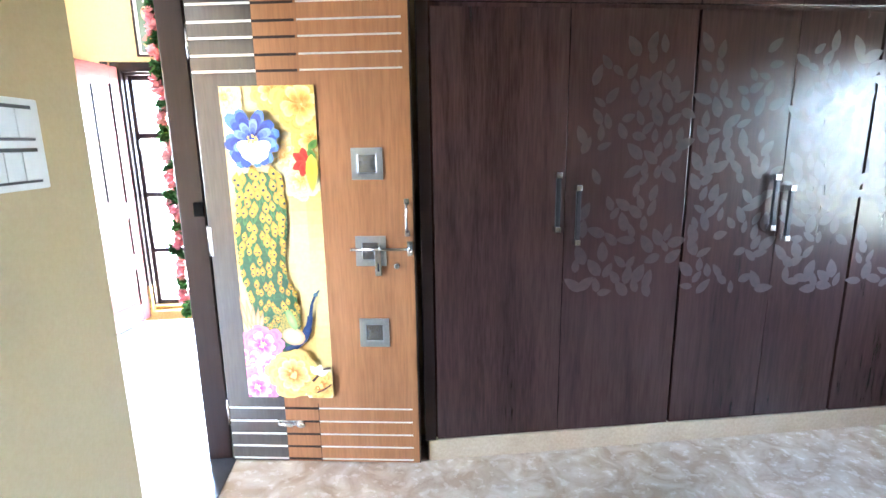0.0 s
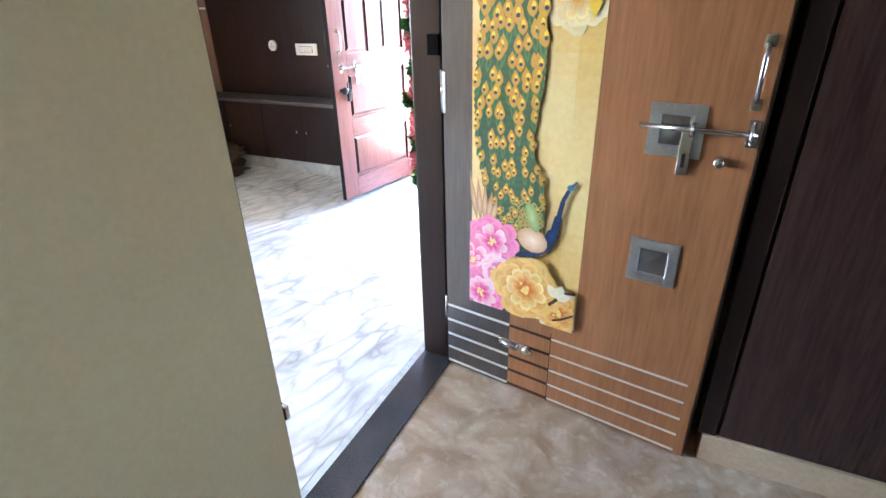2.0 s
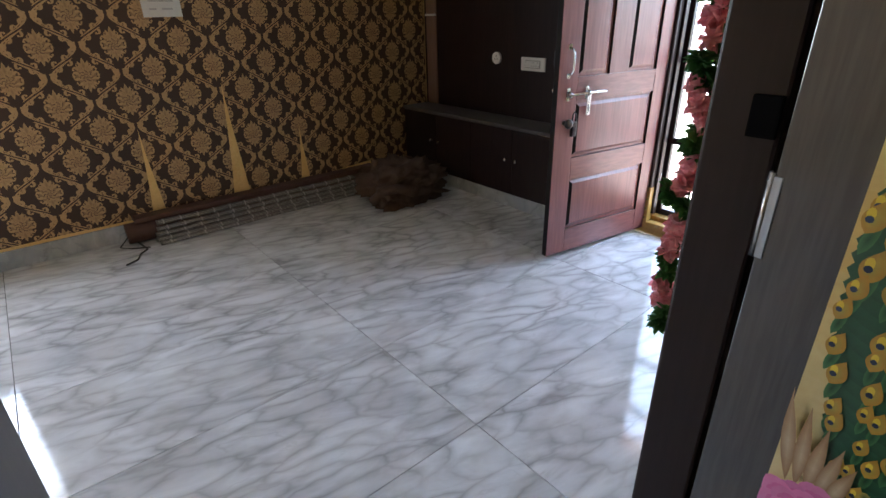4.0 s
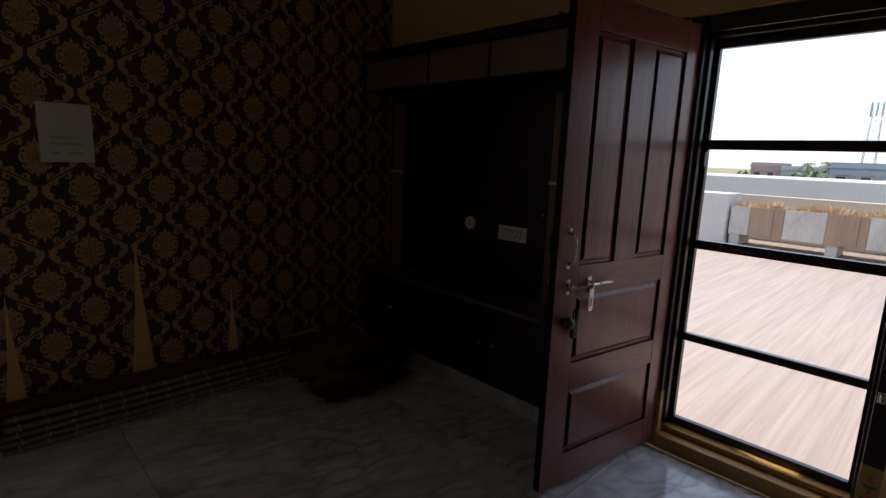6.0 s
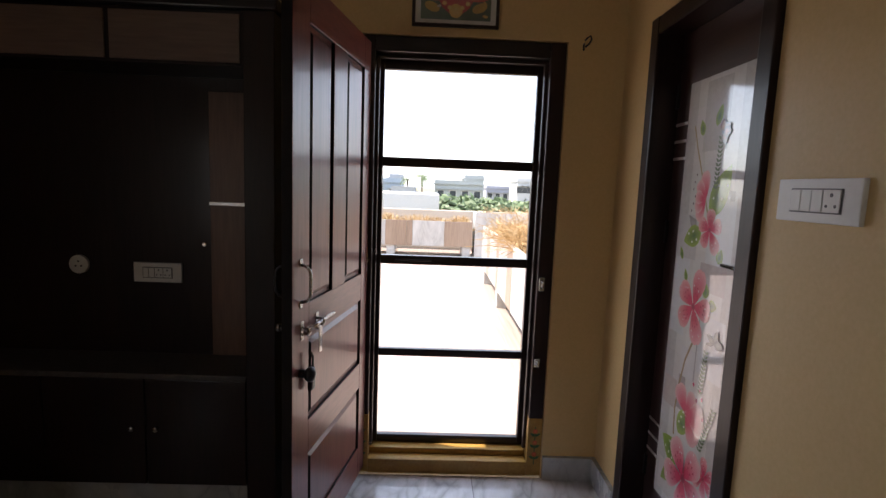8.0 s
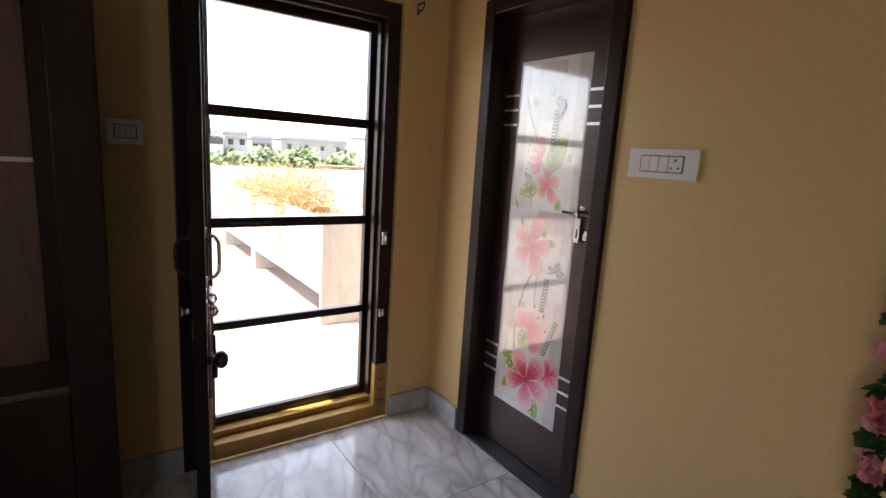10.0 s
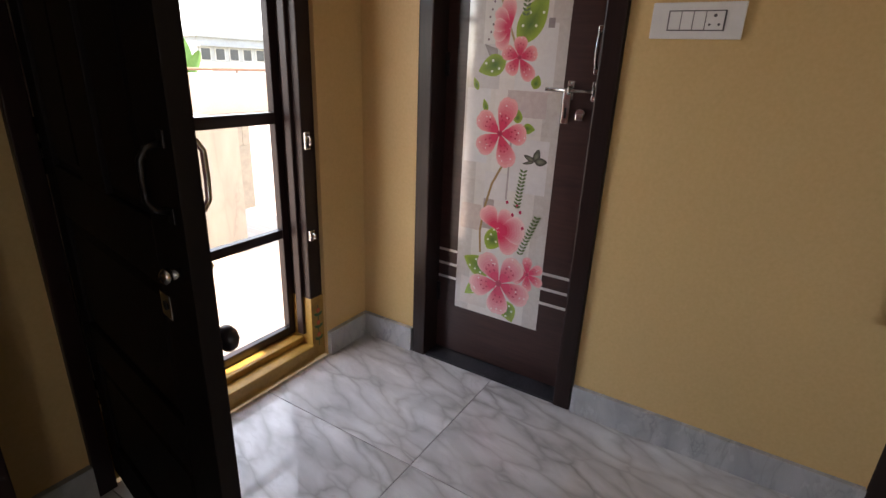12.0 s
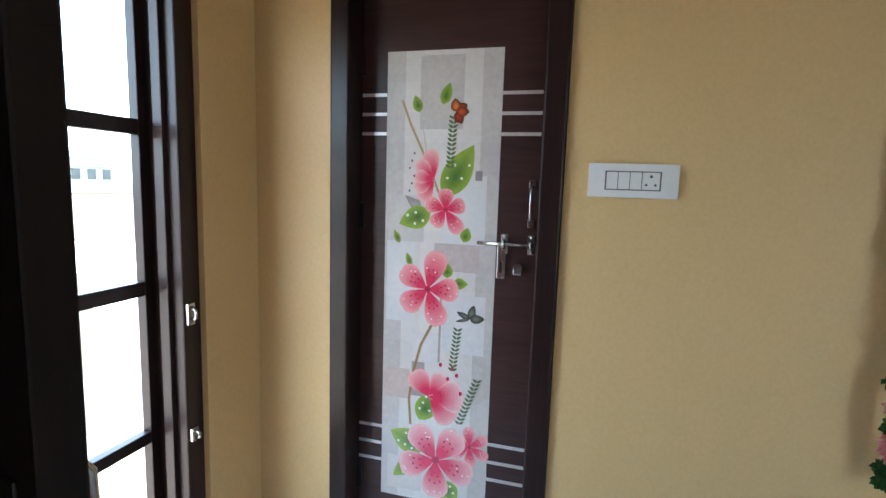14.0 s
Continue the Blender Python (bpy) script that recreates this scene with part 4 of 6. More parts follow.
part("keyhole", bm_tube(bmesh.new(), [(0.701, -T - 0.001, 0.862), (0.701, -T - 0.0045, 0.862)], 0.009, 10), M["dark_metal"], main)
for z in (0.30, 1.05, 1.80):
    part("hinge", bm_tube(bmesh.new(), [(-0.005, -0.004, z - 0.05), (-0.005, -0.004, z + 0.05)], 0.007, 8), M["steel"], main, "steel hinge")
# pale segments stand in for the bright line of light between leaf and post
for z0, z1 in ((0.37, 0.98), (1.12, 1.50), (1.52, 1.73), (1.87, 2.03), (1.02, 1.045), (1.06, 1.08), (0.31, 0.335), (0.26, 0.285)):
    pbox("worn_edge", main, M["worn_edge"], (0.0005, -T - 0.002, z0), (0.015, -T + 0.004, z1), 0.001, "pale broken strip painted as light in the hinge gap")
bm = bm_tube(bmesh.new(), [(0.70, -T - 0.01, 1.96), (0.86, -T - 0.01, 1.96)], 0.006, 8)
bm_box(bm, (0.72, -T - 0.016, 1.945), (0.745, -T, 1.975), 0.002)
part("top_bolt", bm, M["dark_metal"], main, "dark bolt at the top of the leaf")

# ---- picture over the front door ----
pic = thing("framed_picture", pose(-1.5525, 4.638, 2.125), "framed devotional print in a dark frame with a pale mount", "picture")
PW, PH = 0.385, 0.50
for lo, hi in (((-PW / 2, -0.018, 0), (PW / 2, 0, 0.014)), ((-PW / 2, -0.018, PH - 0.014), (PW / 2, 0, PH)), ((-PW / 2, -0.018, 0.0141), (-PW / 2 + 0.014, 0, PH - 0.0141)), ((PW / 2 - 0.014, -0.018, 0.0141), (PW / 2, 0, PH - 0.0141))):
    pbox("frame_bar", pic, M["dark_wood"], lo, hi, 0.002)
pbox("mount", pic, M["paper"], (-PW / 2 + 0.0141, -0.008, 0.0141), (PW / 2 - 0.0141, 0, PH - 0.0141), 0.0, "pale mount")
art = Art(lambda x, z, d: (x, -0.0085 - d, z), 0.0002)
art.rect(-0.155, 0.032, 0.155, 0.47, (0.07, 0.11, 0.06), (0.10, 0.16, 0.08))
art.oval(0, 0.20, 0.095, 0.15, 0, (0.50, 0.07, 0.05), (0.62, 0.16, 0.10))
for s in (-1, 1):
    art.petal(0, 0.17, 1.57 + s * 1.9, 0.15, 0.07, (0.55, 0.10, 0.06), (0.6, 0.2, 0.1))
    art.oval(s * 0.105, 0.085, 0.035, 0.02, s * 0.4, (0.60, 0.40, 0.10))
    art.oval(s * 0.10, 0.31, 0.03, 0.05, 0, (0.60, 0.45, 0.25))
art.oval(0, 0.07, 0.03, 0.03, 0, (0.72, 0.45, 0.12), (0.80, 0.58, 0.25))
for k in range(26):
    q = random.Random(k)
    art.oval(q.uniform(-0.14, 0.14), q.uniform(0.045, 0.46), q.uniform(0.006, 0.016), q.uniform(0.005, 0.012), q.uniform(0, 3), q.choice(((0.66, 0.42, 0.10), (0.16, 0.28, 0.10), (0.58, 0.10, 0.08), (0.70, 0.62, 0.50))), None, 8)
for k in range(9):
    a = math.pi * (0.1 + 0.8 * k / 8)
    art.oval(0.088 * math.cos(a), 0.20 - 0.125 * math.sin(a), 0.011, 0.010, 0, (0.72, 0.50, 0.14), (0.80, 0.62, 0.30), 8)
art.oval(0, 0.36, 0.05, 0.06, 0, (0.62, 0.42, 0.25), (0.70, 0.50, 0.32))
art.done("print", M["print"], pic, "coloured print in red, green and gold")
hook = thing("wall_hook", pose(-0.965, 4.64, 2.10), "small dark twisted wire hook in the yellow wall", "hook")
bm = bm_tube(bmesh.new(), [(0, 0, 0), (0.002, -0.02, 0.004), (0.014, -0.03, 0.012), (0.022, -0.02, 0.0), (0.012, -0.025, -0.02), (-0.004, -0.02, -0.035)], 0.004, 8)
part("wire", bm, M["dark_metal"], hook)
part("wire", bm_tube(bmesh.new(), [(-0.004, 0, -0.015), (-0.012, -0.022, -0.03), (-0.01, -0.018, -0.05)], 0.004, 8), M["dark_metal"], hook)

# ---- flower door ----
FX = -0.69
frame_f = thing("door_3_frame", pose(0, 0, 0), "dark brown wooden frame of the closed side door", "door frame", "", "structure")
for y0, y1 in ((3.578, 3.645), (4.275, 4.342)):
    pbox("jamb", frame_f, M["dark_wood"], (-0.792, y0, 0), (-0.60, y1, 2.098), 0.006)
pbox("head", frame_f, M["dark_wood"], (-0.791, 3.645, 2.03), (-0.601, 4.275, 2.097), 0.006)
fd = thing("flower_door", pose(FX, 4.275, 0, 0, 0, -90), "closed walnut laminate door with a glossy pink flower print", "door")
FW = 0.63
pbox("leaf", fd, M["door_brown"], (0.003, 0.0, 0.012), (FW - 0.003, 0.034, 2.028), 0.002)
PL, PR, PB, PT = 0.095, 0.490, 0.247, 1.832
for zs in ((0.378, 0.442, 0.507), (1.563, 1.628, 1.692)):
    for z in zs:
        pbox("inlay_strip", fd, M["strip"], (0.004, -0.0025, z - 0.0055), (PL - 0.001, 0.001, z + 0.0055), 0.0, "bright metal strip")
        pbox("inlay_strip", fd, M["strip"], (PR + 0.001, -0.0025, z - 0.0055), (FW - 0.012, 0.001, z + 0.0055), 0.0, "bright metal strip")
pr = pbox("poster", fd, M["paper"], (PL, -0.0006, PB), (PR, 0.001, PT), 0.0, "glossy grey print with pink flowers")
PWID = PR - PL
art = Art(lambda a, b, d: (PL + a * PWID, -0.0007 - d, PB + b * PWID), 0.000008)
HB = (PT - PB) / PWID
GR0, GR1 = (0.53, 0.50, 0.47), (0.74, 0.71, 0.67)
for i in range(16):
    for j in range(6):
        edge = abs(j - 2.5) / 2.5
        c = tuple(g1 + (g0 - g1) * (edge ** 3 * 0.8 + 0.1 * math.sin(i * 1.7)) for g0, g1 in zip(GR0, GR1))
        art.rect(j / 6, i * HB / 16, (j + 1) / 6, (i + 1) * HB / 16, c)
        art.same_level()
art.n += 1
for x0, b0, x1, b1, c in ((0.30, 0.84, 0.68, 0.99, (0.60, 0.57, 0.54)), (0.02, 0.42, 0.28, 0.60, (0.74, 0.74, 0.74)), (0.55, 0.36, 0.93, 0.49, (0.74, 0.73, 0.73)), (0.52, 0.60, 0.90, 0.745, (0.76, 0.76, 0.75)), (0.28, 0.33, 0.52, 0.40, (0.75, 0.73, 0.72)),
                          (0.02, 0.24, 0.26, 0.31, (0.62, 0.52, 0.47)), (0.03, 0.60, 0.36, 0.70, (0.64, 0.62, 0.60)), (0.46, 0.54, 0.86, 0.60, (0.58, 0.50, 0.48)), (0.28, 0.25, 0.40, 0.33, (0.42, 0.36, 0.34)), (0.80, 0.735, 0.86, 0.755, (0.30, 0.27, 0.27)), (0.06, 0.02, 0.40, 0.10, (0.70, 0.64, 0.60))):
    art.rect(x0, b0 * HB, x1, b1 * HB, tuple(k * 0.93 for k in c), c)
art.shape([(0.18, 0.70 * HB), (0.32, 0.69 * HB), (0.34, 0.655 * HB), (0.27, 0.66 * HB)], (0.30, 0.27, 0.26), (0.42, 0.39, 0.38))
art.line([(0.53, 0.335 * HB), (0.535, 0.50 * HB)], 0.02, (0.42, 0.38, 0.37))
CRIMSON = (0.72, 0.02, 0.10)
LF0, LF1 = (0.30, 0.44, 0.05), (0.05, 0.15, 0.02)


def leaf_print(x, b, turn, length, width, dots=0, tone=1.0):
    art.petal(x, b * HB, turn, length, width, tuple(k * tone for k in LF0), LF1, 0.15, 10)
    c, s = math.cos(turn), math.sin(turn)
    for i in range(dots):
        q, w = length * (0.3 + 0.5 * i / max(1, dots)), width * 0.22 * (-1 if i % 2 else 1)
        art.oval(x + q * c - w * s, b * HB + q * s + w * c, 0.013, 0.013, 0, (0.78, 0.84, 0.68), n=8)


def blossom(x, b, r, start=0.3, n=5, white=0.0, reach=()):
    """An open flower of five petals with dark specks and white drops."""
    y = b * HB
    for i in range(n):
        a = start + i * 2 * math.pi / n
        shaded_lobe(art, x, y, a, r * (reach[i] if reach else 1.0), r * 3.5 / n, (0.86, 0.38 + white, 0.39 + white), CRIMSON)
    rnd = random.Random(int(x * 1000))
    for i in range(n):
        a = start + i * 2 * math.pi / n
        for q, w in ((0.60, 0.0), (0.54, 0.13), (0.55, -0.13), (0.42, 0.07), (0.40, -0.08)):
            art.oval(x + r * (q * math.cos(a) - w * math.sin(a)), y + r * (q * math.sin(a) + w * math.cos(a)), 0.040 * r, 0.026 * r, a, (0.50, 0.008, 0.06), n=7)
            art.same_level()
        for q in range(3):
            d, w = rnd.uniform(0.55, 0.9), rnd.uniform(-0.22, 0.22)
            art.oval(x + r * (d * math.cos(a) - w * math.sin(a)), y + r * (d * math.sin(a) + w * math.cos(a)), 0.026 * r, 0.026 * r, 0, (0.90, 0.80, 0.80), n=6)
            art.same_level()
    art.n += 1
    art.oval(x, y, 0.10 * r, 0.10 * r, 0, (0.52, 0.01, 0.07), (0.36, 0.005, 0.04))


def fern(x0, b0, x1, b1, n):
    for i in range(n):
        t = i / n
        x, y = x0 + (x1 - x0) * t, (b0 + (b1 - b0) * t) * HB
        for s in (0.6, 2.5):
            art.petal(x, y, s, 0.05, 0.022, (0.13, 0.20, 0.08), (0.10, 0.16, 0.06))


art.line([(0.14, 0.90 * HB), (0.22, 0.85 * HB), (0.34, 0.79 * HB), (0.50, 0.70 * HB)], 0.02, (0.42, 0.31, 0.14))
art.line([(0.46, 0.42 * HB), (0.36, 0.37 * HB), (0.29, 0.30 * HB), (0.26, 0.24 * HB), (0.28, 0.18 * HB)], 0.024, (0.33, 0.21, 0.08))
art.line([(0.36, 0.90 * HB), (0.32, 0.86 * HB), (0.36, 0.80 * HB), (0.45, 0.72 * HB)], 0.008, (0.52, 0.54, 0.44))
leaf_print(0.53, 0.70, 1.05, 0.50, 0.25, 4)
leaf_print(0.42, 0.665, 3.5, 0.31, 0.20, 4)
leaf_print(0.30, 0.875, 1.9, 0.15, 0.09)
leaf_print(0.50, 0.89, 1.25, 0.19, 0.10)
for x, b, t in ((0.72, 0.605, 1.3), (0.14, 0.595, 2.0), (0.58, 0.525, 1.5), (0.64, 0.515, 0.0), (0.25, 0.545, 1.9)):
    leaf_print(x, b, t, 0.13, 0.10 if x > 0.3 else 0.06)
for a, q, w in ((1.75, 0.26, 0.15), (4.15, 0.22, 0.14), (2.35, 0.22, 0.13), (3.6, 0.19, 0.13), (2.95, 0.18, 0.12)):
    shaded_lobe(art, 0.44, 0.735 * HB, a, q, w, (0.86, 0.48, 0.48), CRIMSON)
for i in range(6):
    art.oval(0.22 + 0.02 * (i % 3), (0.71 + 0.016 * i) * HB, 0.009, 0.011, 0, (0.12, 0.06, 0.08), n=7)
blossom(0.55, 0.672, 0.20, 1.57, 5, 0.0, (0.92, 0.95, 0.9, 1.2, 0.9))
blossom(0.41, 0.497, 0.30, 1.30, 5, 0.0, (1.2, 1.0, 1.0, 1.15, 0.95))
leaf_print(0.36, 0.195, 1.1, 0.33, 0.20, 5)
for a, q, w, c in ((2.2, 0.28, 0.22, 0.0), (1.0, 0.26, 0.20, 0.05), (-0.75, 0.30, 0.24, 0.0), (0.15, 0.32, 0.30, 0.12)):
    shaded_lobe(art, 0.46, 0.252 * HB, a, q, w, (0.86, 0.46 + c, 0.46 + c), CRIMSON)
for i, (x, b) in enumerate(((0.55, 0.33), (0.66, 0.325), (0.62, 0.30), (0.74, 0.27), (0.70, 0.31))):
    art.oval(x, b * HB, 0.016, 0.02, 0, (0.55, 0.02, 0.10), n=8)
leaf_print(0.42, 0.125, 2.75, 0.36, 0.24, 5)
leaf_print(0.34, 0.10, 3.9, 0.30, 0.15, 3)
leaf_print(0.60, 0.06, 5.2, 0.26, 0.20, 4)
blossom(0.84, 0.15, 0.19, 0.6, 6)
blossom(0.53, 0.105, 0.37, -1.57, 5, 0.10)
fern(0.58, 0.76, 0.60, 0.87, 12)
fern(0.66, 0.32, 0.70, 0.42, 11)
fern(0.74, 0.20, 0.90, 0.31, 12)
for s, c in ((0.6, (0.75, 0.15, 0.02)), (1.7, (0.78, 0.22, 0.03)), (5.2, (0.45, 0.05, 0.02)), (0.0, (0.70, 0.12, 0.02))):
    art.petal(0.62, 0.875 * HB, s, 0.11, 0.09, (0.10, 0.02, 0.01), c)
for s, w in ((1.3, 0.07), (2.7, 0.05), (0.1, 0.08), (3.4, 0.03)):
    art.petal(0.80, 0.44 * HB, s, 0.13, w, (0.03, 0.035, 0.03), (0.22, 0.24, 0.18))
art.done("print", M["print"], pr, "pink flowers and green leaves on grey")
bow_handle(fd, 0.600, 0.0, 1.285, 1.40, -0.034, M["steel"])
sliding_bolt(fd, 0.612, 0.43, 0.0, 1.21, -0.017, M["steel"])
bm = bm_tube(bmesh.new(), [(0.566, 0.0, 1.135), (0.566, -0.02, 1.135)], 0.016, 12)
bm_box(bm, (0.552, -0.028, 1.112), (0.58, -0.016, 1.135), 0.004)
part("turn_knob", bm, M["steel"], fd, "steel turn knob under the bolt")
for z in (0.30, 1.28, 1.80):
    pbox("hinge", fd, M["dark_metal"], (-0.002, -0.01, z - 0.045), (0.016, 0.0, z + 0.045), 0.002)

switch_plate("switch_plate", pose(-0.775, 3.384, 1.4235, 0, 0, -90), 0.244, 0.097, "white switch plate with a socket on the yellow wall", 3, 1)
switch_plate("switch_plate", pose(-2.18, 4.64, 1.42), 0.115, 0.09, "white switch plate on the wall beside the front door", 4, 0)

# ---- garland at the bedroom doorway ----
gar = thing("flower_garland", pose(-0.832, 2.716, 0), "hanging garland of pink cloth flowers and green leaves on the frame", "garland")
part("string", bm_tube(bmesh.new(), [(0.0, 0, 0.66), (0.004, 0.002, 1.3), (0.012, 0, 2.09)], 0.0025, 6), M["garland_green"], gar)
part("hook", bm_tube(bmesh.new(), [(0.035, 0, 2.09), (0.0, 0, 2.095), (0.005, 0, 2.08)], 0.003, 6), M["steel"], gar)


def tuft(n, r, wid, droop, cup, seed):
    rnd = random.Random(seed)
    bm = bmesh.new()
    for layer in range(3):
        for i in range(n):
            a = i * 2 * math.pi / n + layer * 0.5 + rnd.uniform(-0.2, 0.2)
            l, e = r * rnd.uniform(0.75, 1.1), cup * (layer - 1) + rnd.uniform(-0.3, 0.3) + droop
            d = Vector((math.cos(a) * math.cos(e), math.sin(a) * math.cos(e), math.sin(e)))
            side = Vector((-math.sin(a), math.cos(a), 0)) * wid * l
            up = d.cross(side).normalized() * 0.12 * l
            p = [Vector((0, 0, 0)), d * l * 0.45 + side + up, d * l * 0.75 + side * 0.6 + up, d * l, d * l * 0.75 - side * 0.6 + up, d * l * 0.45 - side + up]
            mid = bm.verts.new(d * l * 0.55 - up * 0.6)
            v = [bm.verts.new(q) for q in p]
            for k in range(6):
                bm.faces.new((v[k], v[(k + 1) % 6], mid))
    return bm


pinks = [mesh_of("flower", tuft(9, 0.029, 0.46, 0.0, 0.9, s), M["garland_pink"]) for s in (1, 2, 3)]
greens = [mesh_of("leaf_tuft", tuft(8, 0.033, 0.36, -0.2, 0.5, s), M["garland_green"]) for s in (4, 5, 6)]
rnd = random.Random(12)
for i in range(84):
    z = 0.672 + i * 0.0168
    green = i % 8 in (0, 1, 2) or (i % 8 == 3 and i % 16 != 11)
    ob = new("leaf_tuft" if green else "flower", (greens if green else pinks)[i % 3])
    ob.parent = gar
    ob.matrix_basis = pose(rnd.uniform(-0.022, 0.012), rnd.uniform(-0.020, 0.020), z, rnd.uniform(-40, 40), rnd.uniform(-40, 40), rnd.uniform(0, 360))

# ---- television unit ----
tv = thing("tv_unit", pose(0, 0, 0), "dark brown wall unit with low cabinet, tan panels and a lintel", "wall unit")
pbox("back_panel", tv, M["dark_wood"], (-4.095, 4.612, 0.60), (-2.385, 4.638, 1.86), 0.0)
low = pbox("cabinet", tv, M["dark_wood"], (-4.095, 4.372, 0.098), (-2.385, 4.637, 0.575), 0.003)
pbox("counter", tv, M["dusty_top"], (-4.095, 4.345, 0.576), (-2.385, 4.637, 0.60), 0.004)
pbox("plinth", tv, M["marble_skirt"], (-4.095, 4.365, 0.0), (-2.385, 4.637, 0.0975), 0.002, "pale stone plinth")
for i in range(4):
    x0 = -4.09 + i * 0.426
    d = pbox("door", tv, M["dark_wood"], (x0 + 0.003, 4.352, 0.104), (x0 + 0.423, 4.3715, 0.572), 0.003)
    kx = x0 + (0.375 if i % 2 == 0 else 0.05)
    bm = bm_tube(bmesh.new(), [(kx, 4.352, 0.36), (kx, 4.338, 0.36)], 0.006, 8)
    bm_ball(bm, (kx, 4.334, 0.36), 0.013, 1, 0.7, 1)
    part("knob", bm, M["steel"], d, "small steel knob")
pbox("post", tv, M["dark_wood"], (-2.384, 4.345, 0.0), (-2.262, 4.637, 2.07), 0.004)
pbox("lintel", tv, M["dark_wood_x"], (-4.095, 4.36, 1.86), (-2.385, 4.637, 2.07), 0.003)
for a, b in ((-4.05, -3.42), (-3.40, -2.92), (-2.90, -2.40)):
    pbox("lintel_panel", tv, M["tan_panel_x"], (a, 4.352, 1.872), (b, 4.3595, 2.055), 0.002, "tan laminate panel")
pbox("cornice", tv, M["dark_wood_x"], (-4.095, 4.33, 2.071), (-2.25, 4.637, 2.12), 0.006)
for a, b in ((-2.63, -2.445), (-4.06, -3.93)):
    pbox("upright_panel", tv, M["tan_panel"], (a, 4.602, 0.60), (b, 4.6115, 1.80), 0.002, "tan upright panel")
    pbox("shelf_edge", tv, M["strip"], (a, 4.59, 1.30), (b, 4.602, 1.316), 0.002, "pale shelf edge")
part("screw_eye", bm_tube(bmesh.new(), [(-2.66, 4.612, 1.12), (-2.66, 4.60, 1.12)], 0.01, 8), M["steel"], tv)
sock = thing("round_socket", pose(-3.226, 4.612, 1.01), "round white ceiling-type socket on the dark back panel", "socket")
bm = bm_tube(bmesh.new(), [(0, 0, 0), (0, -0.012, 0), (0, -0.016, 0)], 0.042, 24)
part("disc", bm, M["white_plastic"], sock)
for a in range(3):
    c = (0.014 * math.cos(a * 2.1 + 1.57), 0.014 * math.sin(a * 2.1 + 1.57))
    part("pin_hole", bm_tube(bmesh.new(), [(c[0], -0.015, c[1]), (c[0], -0.0168, c[1])], 0.005, 8), M["grey_plastic"], sock)
switch_plate("switch_plate", pose(-2.873, 4.612, 0.983), 0.217, 0.09, "white switch plate with sockets on the dark back panel", 2, 2)

# ---- wallpaper ----
paper = solid("wallpaper", M["wallpaper"], (-4.1195, 1.33, 0.11), (-4.117, 4.62, CEIL), "dark brown wallpaper with a gold damask print, torn in slits", "wallpaper")
GO, GD, GK = (0.47, 0.295, 0.128), (0.285, 0.175, 0.078), (0.090, 0.046, 0.022)
dam = Art(lambda y, z, d: (-4.1168 + d, min(4.62, max(1.33, y)), min(CEIL - 0.005, max(0.112, z))), 0.00001)
PY, PZ = 0.361, 0.320


def hook(y, z, a0, turn, length, w, col):
    """A tapering curl that sets out at angle a0 and winds round by turn."""
    n = 7
    left, right = [], []
    for k in range(n + 1):
        t = k / n
        a = a0 + turn * t * t
        half = w / 2 * (0.55 + 0.6 * math.sin(math.pi * min(1, t * 1.15))) * (1.0 - 0.35 * t)
        left.append((y - half * math.sin(a), z + half * math.cos(a)))
        right.append((y + half * math.sin(a), z - half * math.cos(a)))
        y, z = y + length / n * math.cos(a), z + length / n * math.sin(a)
    for k in range(n):
        dam.shape([left[k], left[k + 1], right[k + 1], right[k]], col)
        dam.same_level()
    dam.n += 1
    dam.oval(y, z, w * 0.42, w * 0.42, 0, col, None, 7)


